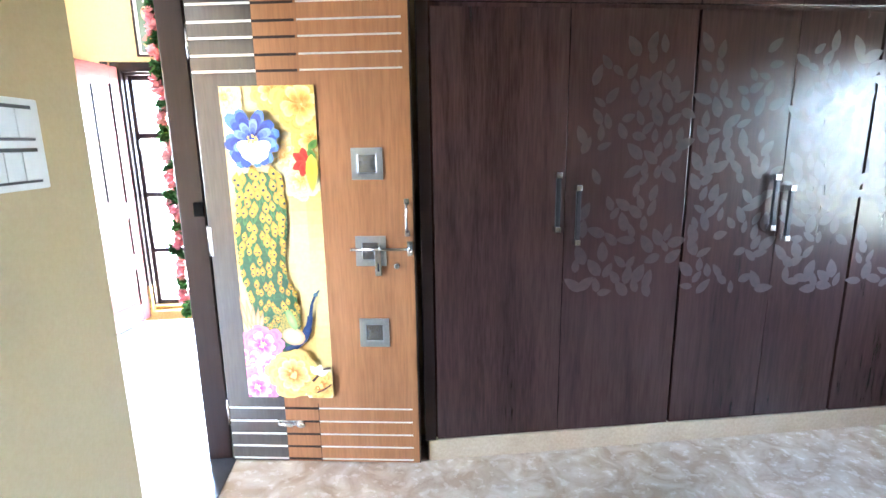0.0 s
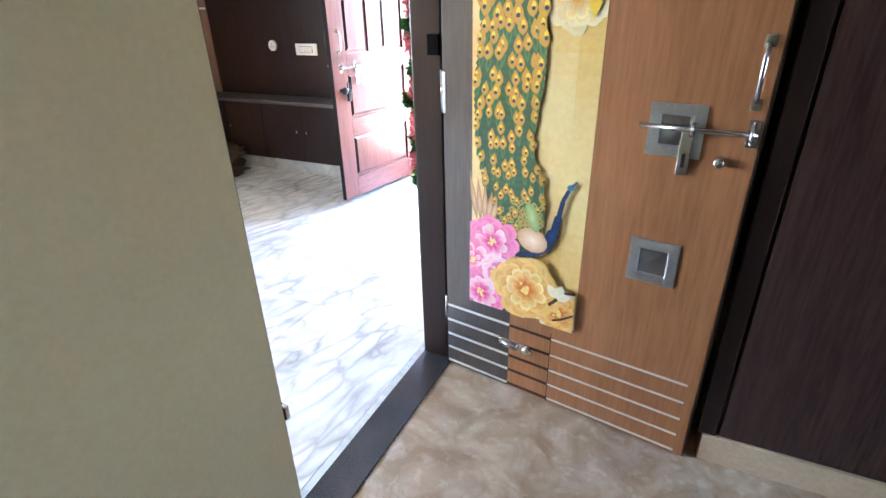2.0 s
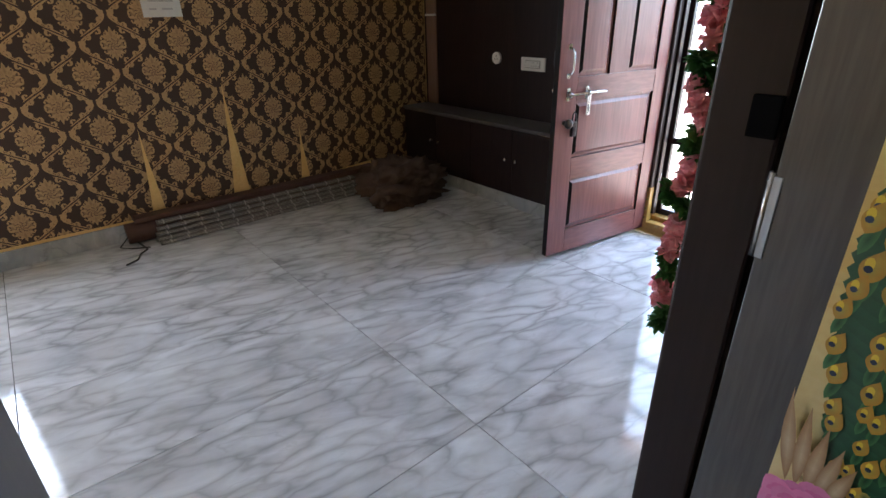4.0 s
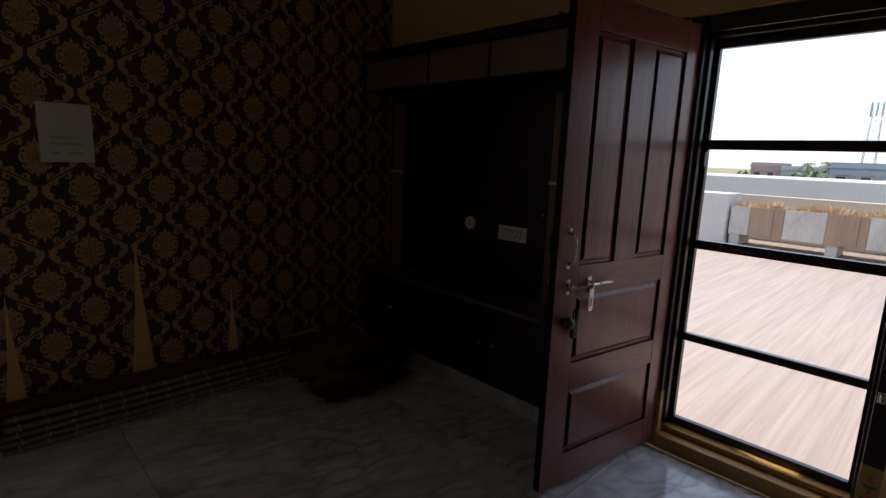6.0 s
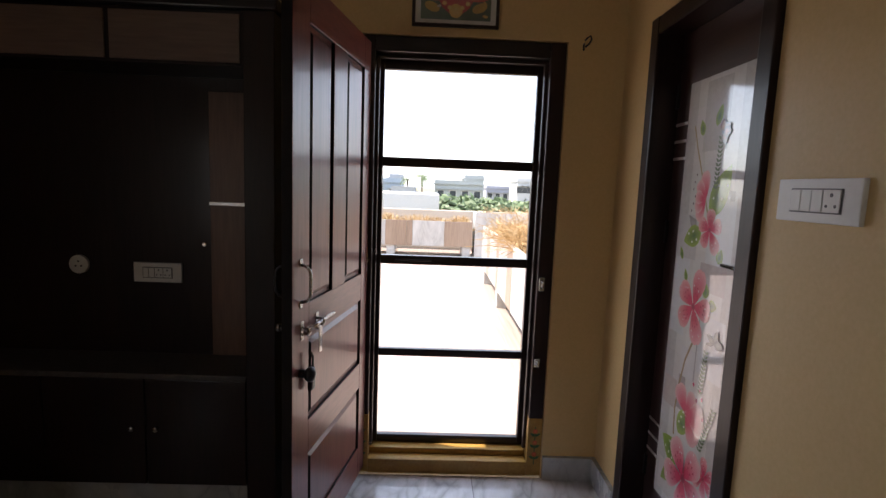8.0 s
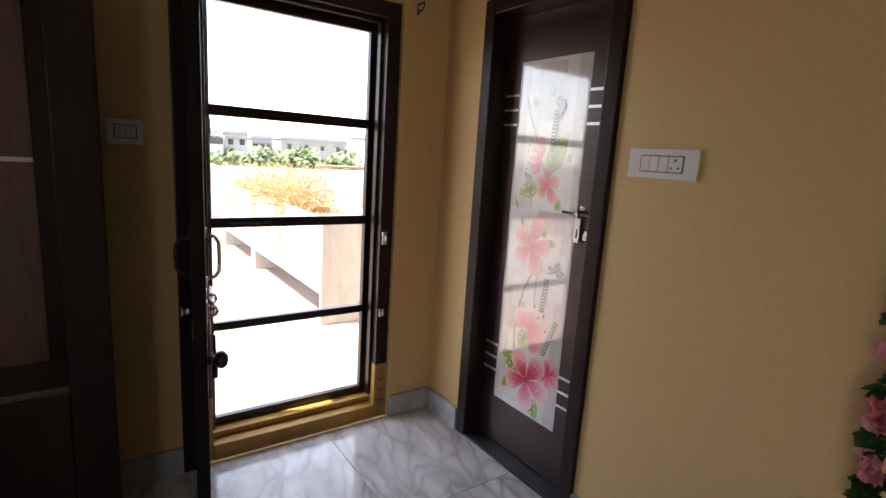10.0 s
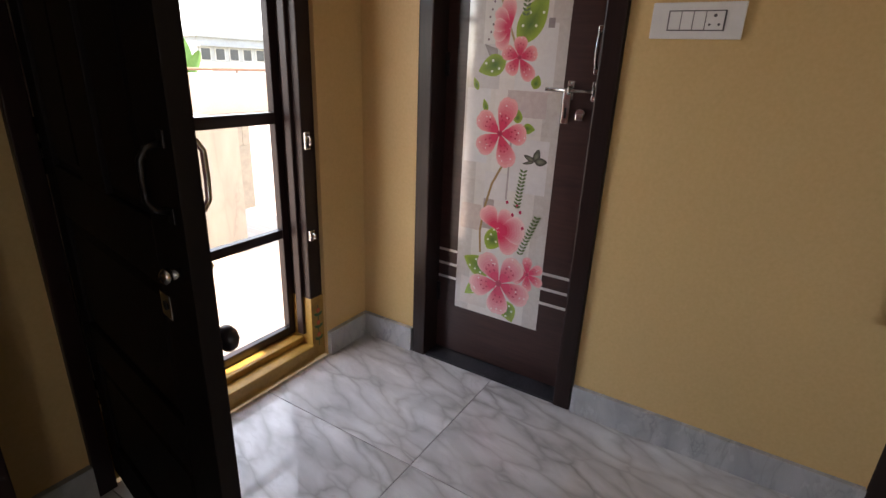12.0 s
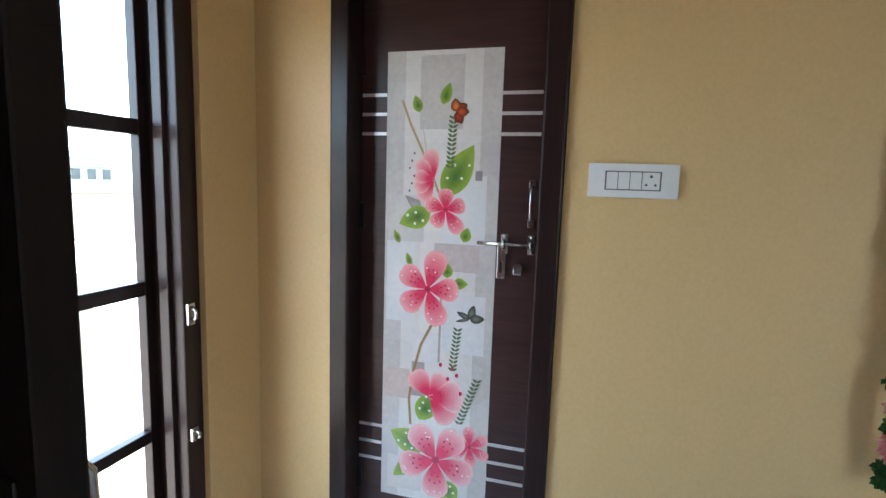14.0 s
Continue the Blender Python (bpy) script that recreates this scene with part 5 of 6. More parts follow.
def damask(cy, cz):
    dam.n = 0
    up = math.pi / 2
    # the medallion: a lobed body, a crown, a pendant and curls on both sides
    body = []
    for k in range(40):
        a = k * math.pi / 20
        q = 0.86 + 0.14 * abs(math.cos(4.0 * a))
        body.append((cy + 0.052 * q * math.cos(a), cz + 0.064 * q * math.sin(a)))
    dam.shape(body, GD, GD, (cy, cz))
    for k in (-2, 2, -1, 1, 0):
        dam.petal(cy, cz + 0.022, up + k * 0.40, 0.080 - 0.014 * abs(k), 0.024, GO, GD, 0.1, 5)
        dam.petal(cy, cz - 0.022, -up + k * 0.40, 0.072 - 0.012 * abs(k), 0.022, GO, GD, 0.1, 5)
    for s in (-1, 1):
        def e(a):
            return a if s > 0 else math.pi - a
        for dy, dz, a, t, l, w in ((0.030, 0.034, 0.9, -2.6, 0.034, 0.016), (0.034, 0.014, 0.45, -2.4, 0.036, 0.017), (0.034, -0.012, -0.35, 2.4, 0.036, 0.017), (0.028, -0.034, -0.9, 2.5, 0.032, 0.014), (0.012, 0.050, 1.25, -2.8, 0.036, 0.010), (0.012, -0.050, -1.25, 2.8, 0.032, 0.010)):
            hook(cy + s * dy, cz + dz, e(a), s * t, l, w, GO)
    # the rosette inside it
    for k in range(9):
        dam.petal(cy, cz, k * 0.698 + 0.2, 0.042, 0.021, GO, GD, 0.0, 5)
    for k in range(7):
        a = k * 0.898
        dam.line([(cy + 0.012 * math.cos(a), cz + 0.012 * math.sin(a)), (cy + 0.026 * math.cos(a + 0.35), cz + 0.026 * math.sin(a + 0.35)), (cy + 0.034 * math.cos(a + 0.8), cz + 0.034 * math.sin(a + 0.8))], 0.0035, GK)
    for k in range(6):
        dam.petal(cy, cz, k * 1.047, 0.021, 0.013, GO, GK, 0.0, 4)
    # the scrolling bands on both sides
    for s in (-1, 1):
        def edge(q):
            return PY / 4 * (1 + math.cos(q)) - 0.007
        n = 14
        outer, inner, vein = [], [], []
        for k in range(n + 1):
            q = -2.15 + 4.1 * k / n
            w = 0.008 + 0.022 * max(0.0, math.cos(q * 0.75)) ** 1.5
            zz = cz + q / (2 * math.pi) * PZ
            outer.append((cy + s * edge(q), zz))
            inner.append((cy + s * (edge(q) - w), zz))
            vein.append((cy + s * (edge(q) - w * 0.55), zz))
        for k in range(n):
            dam.shape([outer[k], outer[k + 1], inner[k + 1], inner[k]], GO)
            dam.same_level()
        dam.n += 1
        dam.line(vein[3:-3], 0.0035, GK)
        for q, a, t, l, w in ((1.75, -1.9, 2.6, 0.036, 0.016), (1.15, -1.6, 2.7, 0.038, 0.018), (0.55, -2.0, 2.6, 0.034, 0.018), (-0.1, 2.3, -2.7, 0.034, 0.018), (-0.75, 2.0, -2.7, 0.036, 0.018), (-1.35, 1.6, -2.7, 0.038, 0.017), (-1.95, 1.8, -2.6, 0.034, 0.015)):
            hook(cy + s * (edge(q) - 0.010), cz + q / (2 * math.pi) * PZ, a if s > 0 else math.pi - a, s * t, l, w, GO)


for j in range(-7, 12):
    for i in range(-3, 8):
        cy, cz = 2.113 + i * PY + (PY / 2 if j % 2 else 0), 1.033 + j * PZ / 2
        if 1.33 - PY / 2 < cy < 4.62 + PY / 2 and -0.04 < cz < CEIL + 0.05:
            damask(cy, cz)
dam.done("damask_print", M["wall_print"], paper, "gold damask print")
tear = Art(lambda y, z, d: (-4.1152 + d, y, z), 0.0001)
for y, w, z0, z1 in ((2.296, 0.085, 0.13, 0.70), (2.86, 0.125, 0.12, 0.93), (3.372, 0.08, 0.12, 0.58)):
    tear.shape([(y - w / 2, z0), (y + w / 2, z0), (y + w * 0.30, z0 + (z1 - z0) * 0.35), (y + w * 0.10, z0 + (z1 - z0) * 0.7), (y, z1), (y - w * 0.12, z0 + (z1 - z0) * 0.65), (y - w * 0.28, z0 + (z1 - z0) * 0.3)], (1, 1, 1))
tear.shape([(3.38, 0.112), (4.0, 0.112), (3.98, 0.18), (3.75, 0.165), (3.40, 0.135)], (1, 1, 1))
tear.shape([(1.4, 0.11), (2.2, 0.11), (2.2, 0.125), (1.8, 0.13), (1.4, 0.128)], (1, 1, 1))
tear.done("torn_slit", M["plaster_tan"], paper, "bare tan plaster showing through slits")
note = solid("paper_notice", M["paper"], (-4.1165, 2.49, 1.335), (-4.114, 2.71, 1.62), "white sheet of paper stuck on the wallpaper", "paper", 0.0, "")
bars = Art(lambda y, z, d: (-4.1138 + d, y, z))
for y0, y1, z in ((2.53, 2.57, 1.375), (2.60, 2.66, 1.375), (2.53, 2.67, 1.42), (2.53, 2.65, 1.45)):
    bars.rect(y0, z, y1, z + 0.010, (0.45, 0.45, 0.45))
bars.done("faint_writing", M["wall_print"], note)

# ---- rolled mats, plank and sack along the wallpapered wall ----
plank = thing("wooden_plank", pose(0, 0, 0), "long dark brown wooden plank lying on rolled mats by the wall", "plank")
bm = bm_box(bmesh.new(), (-4.09, 2.12, 0.135), (-3.99, 3.95, 0.165), 0.004)
part("board", bm, M["mat_brown"], plank)
mats = thing("rolled_mats", pose(0, 0, 0), "bundle of rolled checked grey mats lying along the wall", "mat")
core = [(-4.035 + 0.006 * math.sin(k * 1.3), 2.06 + 1.79 * k / 14, 0.0675) for k in range(15)]
part("roll", bm_tube(bmesh.new(), core, 0.0665, 16), M["mat_brown"], mats, "dark brown inner roll")
LAYERS = ((-3.972, 0.114, 0.021, 0.017, 2.235, 3.82), (-3.945, 0.083, 0.023, 0.015, 2.225, 3.84), (-3.930, 0.053, 0.026, 0.014, 2.21, 3.85), (-3.905, 0.027, 0.026, 0.013, 2.20, 3.86), (-3.878, 0.0105, 0.030, 0.0105, 2.215, 3.80))
for n, (x, z, rx, rz, y0, y1) in enumerate(LAYERS):
    def fold(y, grow=0.0, n=n, x=x, z=z, rx=rx, rz=rz):
        """One rounded section of a folded layer at y."""
        sag = 0.0035 * math.sin(y * 5.0 + n * 2.1) + 0.002 * math.sin(y * 13.0 + n)
        return [(x + sag + (rx + grow) * math.cos(a), y, max(0.0005, z + 0.3 * abs(sag) + (rz + grow) * math.sin(a))) for a in (k * math.pi / 8 for k in range(16))]

    def sleeve(ys, grow):
        bm = bmesh.new()
        rings = [[bm.verts.new(p) for p in fold(y, grow)] for y in ys]
        for a, b in zip(rings, rings[1:]):
            for k in range(16):
                bm.faces.new((a[k], a[(k + 1) % 16], b[(k + 1) % 16], b[k])).smooth = True
        bm.faces.new(rings[0])
        bm.faces.new(rings[-1][::-1])
        return bm
    layer = part("folded_layer", sleeve([y0 + (y1 - y0) * k / 40 for k in range(41)], 0.0), M["mat_weave"], mats)
    for k in range(15):
        y = 2.27 + 0.108 * k + 0.012 * (n % 2)
        if y + 0.012 < y1:
            part("thread_band", sleeve([y, y + 0.005, y + 0.010], 0.0012), M["mat_stripe"], layer)
    for q in (0.15, 0.75):
        pts = [(0, 0, 0)] * 0
        for k in range(21):
            y = y0 + 0.01 + (y1 - y0 - 0.02) * k / 20
            sag = 0.0035 * math.sin(y * 5.0 + n * 2.1) + 0.002 * math.sin(y * 13.0 + n)
            pts.append((x + sag + rx * math.cos(q), y, z + 0.3 * abs(sag) + rz * math.sin(q)))
        part("thread_line", bm_tube(bmesh.new(), pts, 0.0016, 5), M["mat_stripe"], layer)
rope = thing("black_cable", pose(0, 0, 0), "loose end of thin black cable lying on the floor", "cable")
part("strand", bm_tube(bmesh.new(), [(-4.0, 2.10, 0.02), (-3.93, 2.12, 0.006), (-3.85, 2.13, 0.005), (-3.80, 2.08, 0.005), (-3.72, 2.05, 0.005), (-3.68, 1.98, 0.005)], 0.005, 6), M["black_cable"], rope)
part("strand", bm_tube(bmesh.new(), [(-4.02, 2.06, 0.05), (-3.97, 2.0, 0.012), (-3.92, 2.06, 0.006), (-3.87, 2.15, 0.006)], 0.004, 6), M["black_cable"], rope)

sack = thing("cloth_bundle", pose(-3.52, 3.90, 0.0), "crumpled brown sackcloth bundle lying on the marble floor", "cloth")
bm = bmesh.new()
bmesh.ops.create_icosphere(bm, subdivisions=5, radius=1)
for v in bm.verts:
    n = v.co.normalized()
    swell = noise.noise(n * 1.7) * 0.26 + abs(noise.noise(n * 3.0 + Vector((3, 1, 2)))) * 0.24 + noise.noise(n * 9) * 0.02
    ridge = 1.0 - abs(math.sin(n.x * 4 + n.z * 3 + noise.noise(n * 2.2) * 6))
    crease = 0.10 - 0.16 * ridge ** 3
    r = 0.82 + swell - crease
    p = Vector((n.x * r * 0.34, n.y * r * 0.40, n.z * r * 0.24 + 0.14))
    if p.z < 0.03:
        p.x, p.y = p.x * 1.1, p.y * 1.1
    p.z = max(p.z, 0.0)
    v.co = p
for f in bm.faces:
    f.smooth = True
part("cloth", bm, M["sack"], sack)
bm = bm_tube(bmesh.new(), [(0.30, -0.12, 0.15), (0.24, -0.22, 0.19), (0.14, -0.28, 0.15), (0.06, -0.33, 0.07)], 0.035, 8)
part("knot", bm, M["sack"], sack, "twisted tied corner of the cloth")

# ---- marble floor tiles ----
tile_meshes = {}


def tile(x0, x1, y0, y1):
    key = (round(x1 - x0, 3), round(y1 - y0, 3))
    if key not in tile_meshes:
        tile_meshes[key] = mesh_of("tile", bm_box(bmesh.new(), (0, 0, -0.02), (key[0] - 0.003, key[1] - 0.003, 0), 0.0008), M["marble"])
    ob = new("tile", tile_meshes[key])
    ob.parent = hall_floor
    ob.matrix_basis = pose(x0 + 0.0015, y0 + 0.0015, 0)


xs = [-4.12] + [-1.387 - 0.605 * k for k in range(4, -1, -1)] + [-0.782]
ys = [-1.2, -1.105, 0.147, 1.41, 2.664, 3.926, 4.64]
for a, b in zip(xs, xs[1:]):
    for c, d in zip(ys, ys[1:]):
        tile(a, b, c, d)
solid("floor_edge_strip", M["marble_skirt"], (-0.781, 1.602, -0.02), (-0.753, 2.652, -0.0005), "narrow grey marble strip at the bedroom threshold", "floor")

# ---- terrace and distance ----
GZ = -3.6
TZ = 0.03
bm = bmesh.new()
bm_box(bm, (-9, 4.87, -0.3), (9, 14.0, TZ))
tagged(part("terrace_floor", bm, M["terrace"]), "pale pinkish striped stone terrace floor", "floor", "", "structure")
solid("terrace_parapet", M["parapet"], (-9, 13.6, TZ), (9, 13.8, 0.90), "pale cream rendered terrace parapet wall", "parapet", 0.01)
solid("terrace_parapet", M["parapet"], (8.8, 4.9, TZ), (9, 13.6, 0.90), "pale cream rendered terrace parapet wall", "parapet", 0.01)
solid("terrace_parapet", M["parapet"], (-9, 4.9, TZ), (-8.8, 13.6, 0.90), "pale cream rendered terrace parapet wall", "parapet", 0.01)
solid("house_wall", M["facade"], (-9, 4.6, GZ), (9, 4.87, -0.3), "cream rendered lower storey wall of the house", "wall")
solid("house_slab_wall", M["facade"], (-9, 13.8, GZ), (9, 14.0, -0.3), "cream rendered lower storey wall of the house", "wall")
bm = bmesh.new()
bmesh.ops.create_grid(bm, x_segments=40, y_segments=40, size=1500)
for v in bm.verts:
    v.co.z = GZ + (0.0 if v.co.length < 60 else noise.noise(v.co * 0.004) * 0.8)
tagged(part("ground", bm, M["ground"]), "dry scrubby open ground reaching the horizon", "ground", "", "structure")
railing = thing("pipe_railing", pose(0, 0, 0), "brown painted pipe railing on the terrace parapet", "railing")
part("pipe", bm_tube(bmesh.new(), [(2.0, 13.7, 0.98), (9.0, 13.7, 0.98)], 0.03, 8), M["rust_pipe"], railing)
for i in range(5):
    part("post", bm_tube(bmesh.new(), [(2.2 + i * 1.6, 13.7, 0.895), (2.2 + i * 1.6, 13.7, 0.98)], 0.02, 8), M["rust_pipe"], railing)
for x, h in ((6.9, 2.1), (7.5, 2.4)):
    rod = thing("steel_pole", pose(x, 12.9, TZ), "thin rusty steel pole standing on the terrace", "pole")
    part("shaft", bm_tube(bmesh.new(), [(0, 0, 0), (0.05, 0, h)], 0.025, 8), M["rust_pipe"], rod)


def grass(name, lo, hi, z, count, height, seed, label, lean=0.35):
    rnd = random.Random(seed)
    v, f = [], []
    for i in range(count):
        x, y = rnd.uniform(lo[0], hi[0]), rnd.uniform(lo[1], hi[1])
        clump = 0.5 + 0.9 * abs(noise.noise((x * 1.7, y * 1.7, seed)))
        h, a, l = height * clump * rnd.uniform(0.4, 1.2), rnd.uniform(0, 6.28), rnd.uniform(0, lean)
        w = rnd.uniform(0.004, 0.011)
        dx, dy = math.cos(a), math.sin(a)
        k = len(v)
        v += [(x - dy * w, y + dx * w, z), (x + dy * w, y - dx * w, z), (x + dx * l * h * 0.4 + dy * w * 0.7, y + dy * l * h * 0.4 - dx * w * 0.7, z + h * 0.6),
              (x + dx * l * h * 0.4 - dy * w * 0.7, y + dy * l * h * 0.4 + dx * w * 0.7, z + h * 0.6), (x + dx * l * h, y + dy * l * h, z + h)]
        f += [(k, k + 1, k + 2, k + 3), (k + 3, k + 2, k + 4)]
    me = bpy.data.meshes.new(name)
    me.from_pydata(v, [], f)
    me.materials.append(M["dry_grass"])
    tagged(new(name, me), label, "grass", "", "stuff")


def planter(name, m, length, depth, top, base, panels, legs, label, end_panel=False):
    """A raised trough along local x whose front, at y = 0, is clad in alternating stone panels; it stands on short piers."""
    p = thing(name, m, label, "planter")
    wall_t = 0.06
    pbox("trough", p, M["concrete"], (0.012, 0.025, base), (length - 0.012, depth, top - 0.16), 0.005)
    pbox("front_lip", p, M["concrete"], (0.012, 0.025, top - 0.16), (length - 0.012, wall_t, top), 0.005)
    pbox("back_lip", p, M["concrete"], (0.012, depth - wall_t, top - 0.16), (length - 0.012, depth, top), 0.005)
    pbox("end_lip", p, M["concrete"], (0.012, wall_t, top - 0.16), (wall_t, depth - wall_t, top - 0.001), 0.005)
    pbox("end_lip", p, M["concrete"], (length - wall_t, wall_t, top - 0.16), (length - 0.012, depth - wall_t, top - 0.001), 0.005)
    pbox("soil", p, M["soil"], (wall_t, wall_t, top - 0.16), (length - wall_t, depth - wall_t, top - 0.06), 0.0)
    x = 0.0
    for w, kind in panels:
        pbox("cladding_panel", p, M["planter_white" if kind else "planter_brown"], (x + 0.003, 0.0, base + 0.002), (x + w - 0.003, 0.024, top + 0.004), 0.002)
        x += w
    for x in legs:
        pbox("pier", p, M["planter_white"], (x, 0.03, 0.0), (x + 0.16, depth, base), 0.004)
    if end_panel:
        pbox("end_slab", p, M["planter_white"], (-0.03, -0.01, 0.0), (0.0, depth, top + 0.02), 0.004, "pale marble end slab")
    return p


planter("planter", pose(-3.95, 12.3, TZ), 3.16, 0.7, 0.71, 0.21, [(0.32, 1), (0.36, 0), (0.16, 0), (0.59, 1), (0.42, 0), (0.12, 0), (0.63, 1), (0.56, 0)], [0.02, 1.46, 2.97], "long raised planter clad in white and brown stone with dry grass")
planter("planter", pose(-0.85, 9.72, TZ, 0, 0, -90), 3.62, 0.62, 0.84, 0.24, [(0.62, 1), (0.32, 0), (0.66, 1), (0.20, 0), (0.62, 1), (0.34, 0), (0.86, 1)], [0.0, 1.46], "long raised planter clad in pale and brown stone with dry weeds")
planter("planter", pose(-0.74, 12.3, TZ), 3.2, 0.7, 0.90, 0.0, [(0.8, 1), (0.8, 1), (0.8, 1), (0.8, 1)], [], "low planter clad in pale stone against the parapet")
solid("planter_end_block", M["planter_white"], (-0.855, 6.06, TZ), (-0.36, 6.10, 0.86), "upright pale marble slab closing the planter", "slab", 0.004, "")
solid("white_block", M["white_wall"], (-6.2, 12.2, TZ), (-3.98, 12.9, 0.95), "plain white block planter on the terrace", "planter", 0.01, "")
grass("dry_grass", (-3.9, 12.37), (-0.85, 12.95), 0.62, 4200, 0.27, 3, "golden dry grass in the far planter", 0.8)


def twigs(name, lo, hi, z, count, height, seed, label):
    """Dead stems that bend and cross one another."""
    rnd = random.Random(seed)
    v, f = [], []
    for i in range(count):
        p = Vector((rnd.uniform(lo[0], hi[0]), rnd.uniform(lo[1], hi[1]), z))
        d = Vector((rnd.gauss(0, 0.6), rnd.gauss(0, 0.6), 1)).normalized()
        l, w = height * rnd.uniform(0.3, 1.0) / 5, rnd.uniform(0.0025, 0.006)
        for k in range(5):
            q = p + d * l
            s = d.cross(Vector((rnd.gauss(0, 1), rnd.gauss(0, 1), 0.2))).normalized() * w
            n = len(v)
            v += [tuple(p - s), tuple(p + s), tuple(q + s * 0.8), tuple(q - s * 0.8)]
            f.append((n, n + 1, n + 2, n + 3))
            p, w = q, w * 0.85
            d = (d + Vector((rnd.gauss(0, 0.4), rnd.gauss(0, 0.4), rnd.gauss(-0.18, 0.25)))).normalized()
    me = bpy.data.meshes.new(name)
    me.from_pydata(v, [], f)
    me.materials.append(M["dry_grass"])
    tagged(new(name, me), label, "weeds", "", "stuff")


twigs("dry_weeds", (-0.80, 6.9), (-0.45, 8.1), 0.78, 900, 0.62, 5, "tangled dead stems in the near planter")
twigs("dry_weeds", (-0.80, 8.1), (-0.3, 9.6), 0.78, 700, 0.36, 6, "tangled dead stems in the near planter")
twigs("dry_weeds", (-0.6, 12.4), (2.3, 12.9), 0.84, 500, 0.35, 7, "sparse dead stems in the pale planter")

def building(x, y, w, d, top, colour, label, rows, cols, trim=True, base=GZ, cells=None):
    b = thing("building", pose(x, y, base), label, "building")
    h = top - base
    # distance haze is put into the colour: each channel scaled down and lifted to grey
    mat_ = surface("render_" + label.split()[0], tuple(c * 0.34 + 0.08 for c in colour), tuple(c * 0.42 + 0.10 for c in colour), 0.85, big=0.3, fine=4, bump=0.1)
    part("wall", bm_box(bmesh.new(), (0, 0, 0), (w, d, h), 0.0), mat_, b)
    pbox("roof", b, mat_, (-0.25, -0.25, h), (w + 0.25, d + 0.25, h + 0.18), 0.0)
    for q in ((0, 0, w, 0.15), (0, d - 0.15, w, d), (0, 0.15, 0.15, d - 0.15), (w - 0.15, 0.15, w, d - 0.15)):
        pbox("roof_parapet", b, mat_, (q[0], q[1], h + 0.18), (q[2], q[3], h + 0.7), 0.0)
    for r in range(rows):
        for c in range(cols):
            wx = w * (c + 0.5) / cols
            wz = h - 2.2 - r * 3.0
            if wz < 0.2:
                continue
            fr = pbox("window", b, M["white_wall"], (wx - 0.62, -0.06, wz - 0.06), (wx + 0.62, 0.02, wz + 1.26), 0.0)
            pbox("pane", fr, M["glass_dark"], (wx - 0.5, -0.075, wz + 0.05), (wx + 0.5, -0.055, wz + 1.15), 0.0)
            pbox("window_shade", b, mat_, (wx - 0.8, -0.5, wz + 1.35), (wx + 0.8, 0.0, wz + 1.45), 0.0)
    return b


def az(deg, dist, cx=-1.7, cy=2.2):
    return cx + dist * math.sin(radians(deg)), cy + dist * math.cos(radians(deg))


def block(a0, a1, el, dist, colour, label, rows=2, cols=3, d=9.0, cx=-1.7, cy=2.2):
    """A building that fills the bearings a0 to a1 with its roofline at the elevation el."""
    x0, y0 = az(a0, dist, cx, cy)
    x1, y1 = az(a1, dist, cx, cy)
    return building(x0, max(y0, y1), x1 - x0, d, 1.44 + dist * math.tan(radians(el)) - 0.7, colour, label, rows, cols)


solid("neighbour_wall", M["white_wall"], (-22, 21.0, GZ), (-1.33, 27.0, 1.12), "long white flat-roofed neighbouring building", "building", 0.02, "")
block(-9.6, -6.4, 0.35, 95, (0.60, 0.70, 0.78), "blue rendered low house far off", 1, 3)
block(-8.7, -3.4, 0.72, 80, (0.50, 0.62, 0.74), "blue two-storey house with a flat roof far off", 2, 3)
block(-4.7, -3.35, 1.2, 83, (0.60, 0.64, 0.66), "grey stair tower of the blue house far off", 1, 1)
block(-4.46, -1.9, -0.15, 55, (0.62, 0.62, 0.60), "white low house behind the trees", 1, 2)
block(0.4, 5.9, 0.75, 85, (0.62, 0.67, 0.64), "grey-green two-storey house with square windows", 2, 4)
block(3.75, 5.9, 1.4, 89, (0.62, 0.67, 0.64), "grey-green stair tower of the flat-roofed house", 1, 1)
block(6.2, 8.8, 0.3, 120, (0.62, 0.63, 0.72), "lilac grey house far off", 2, 3)
block(9.6, 11.4, 1.25, 100, (1.0, 1.0, 0.97), "white three-storey house with open verandas", 3, 3)
block(11.5, 13.8, 1.2, 105, (0.62, 0.62, 0.59), "grey three-storey house far off", 3, 2)
block(14.1, 16.3, 0.78, 115, (0.55, 0.55, 0.60), "grey house with a dark roof far off", 2, 3)
block(-15.0, -12.6, 0.5, 110, (0.66, 0.46, 0.44), "pink house with a stepped roof far off", 2, 2)
block(-12.5, -10.0, 0.25, 105, (0.60, 0.72, 0.70), "turquoise low house far off", 1, 3)
grey_house = block(33.4, 46.0, 2.1, 60, (0.62, 0.66, 0.68), "pale grey-blue house with square windows beyond the terrace", 2, 6, 8.0, -2.5, 3.0)
for x in (0.6, 1.2, 2.9, 3.3, 3.8):
    part("column_stub", bm_tube(bmesh.new(), [(x, 0.4, 6.5), (x, 0.4, 8.2)], 0.10, 8), M["concrete"], grey_house, "unfinished concrete column on the roof")
teal_house = block(27.5, 32.6, 1.9, 64, (0.72, 0.74, 0.74), "pale house with a teal awning beyond the terrace", 2, 2, 8.0, -2.5, 3.0)
pbox("awning", teal_house, M["teal"], (2.0, -0.9, 5.0), (4.9, 0.0, 5.15), 0.01, "teal painted awning")
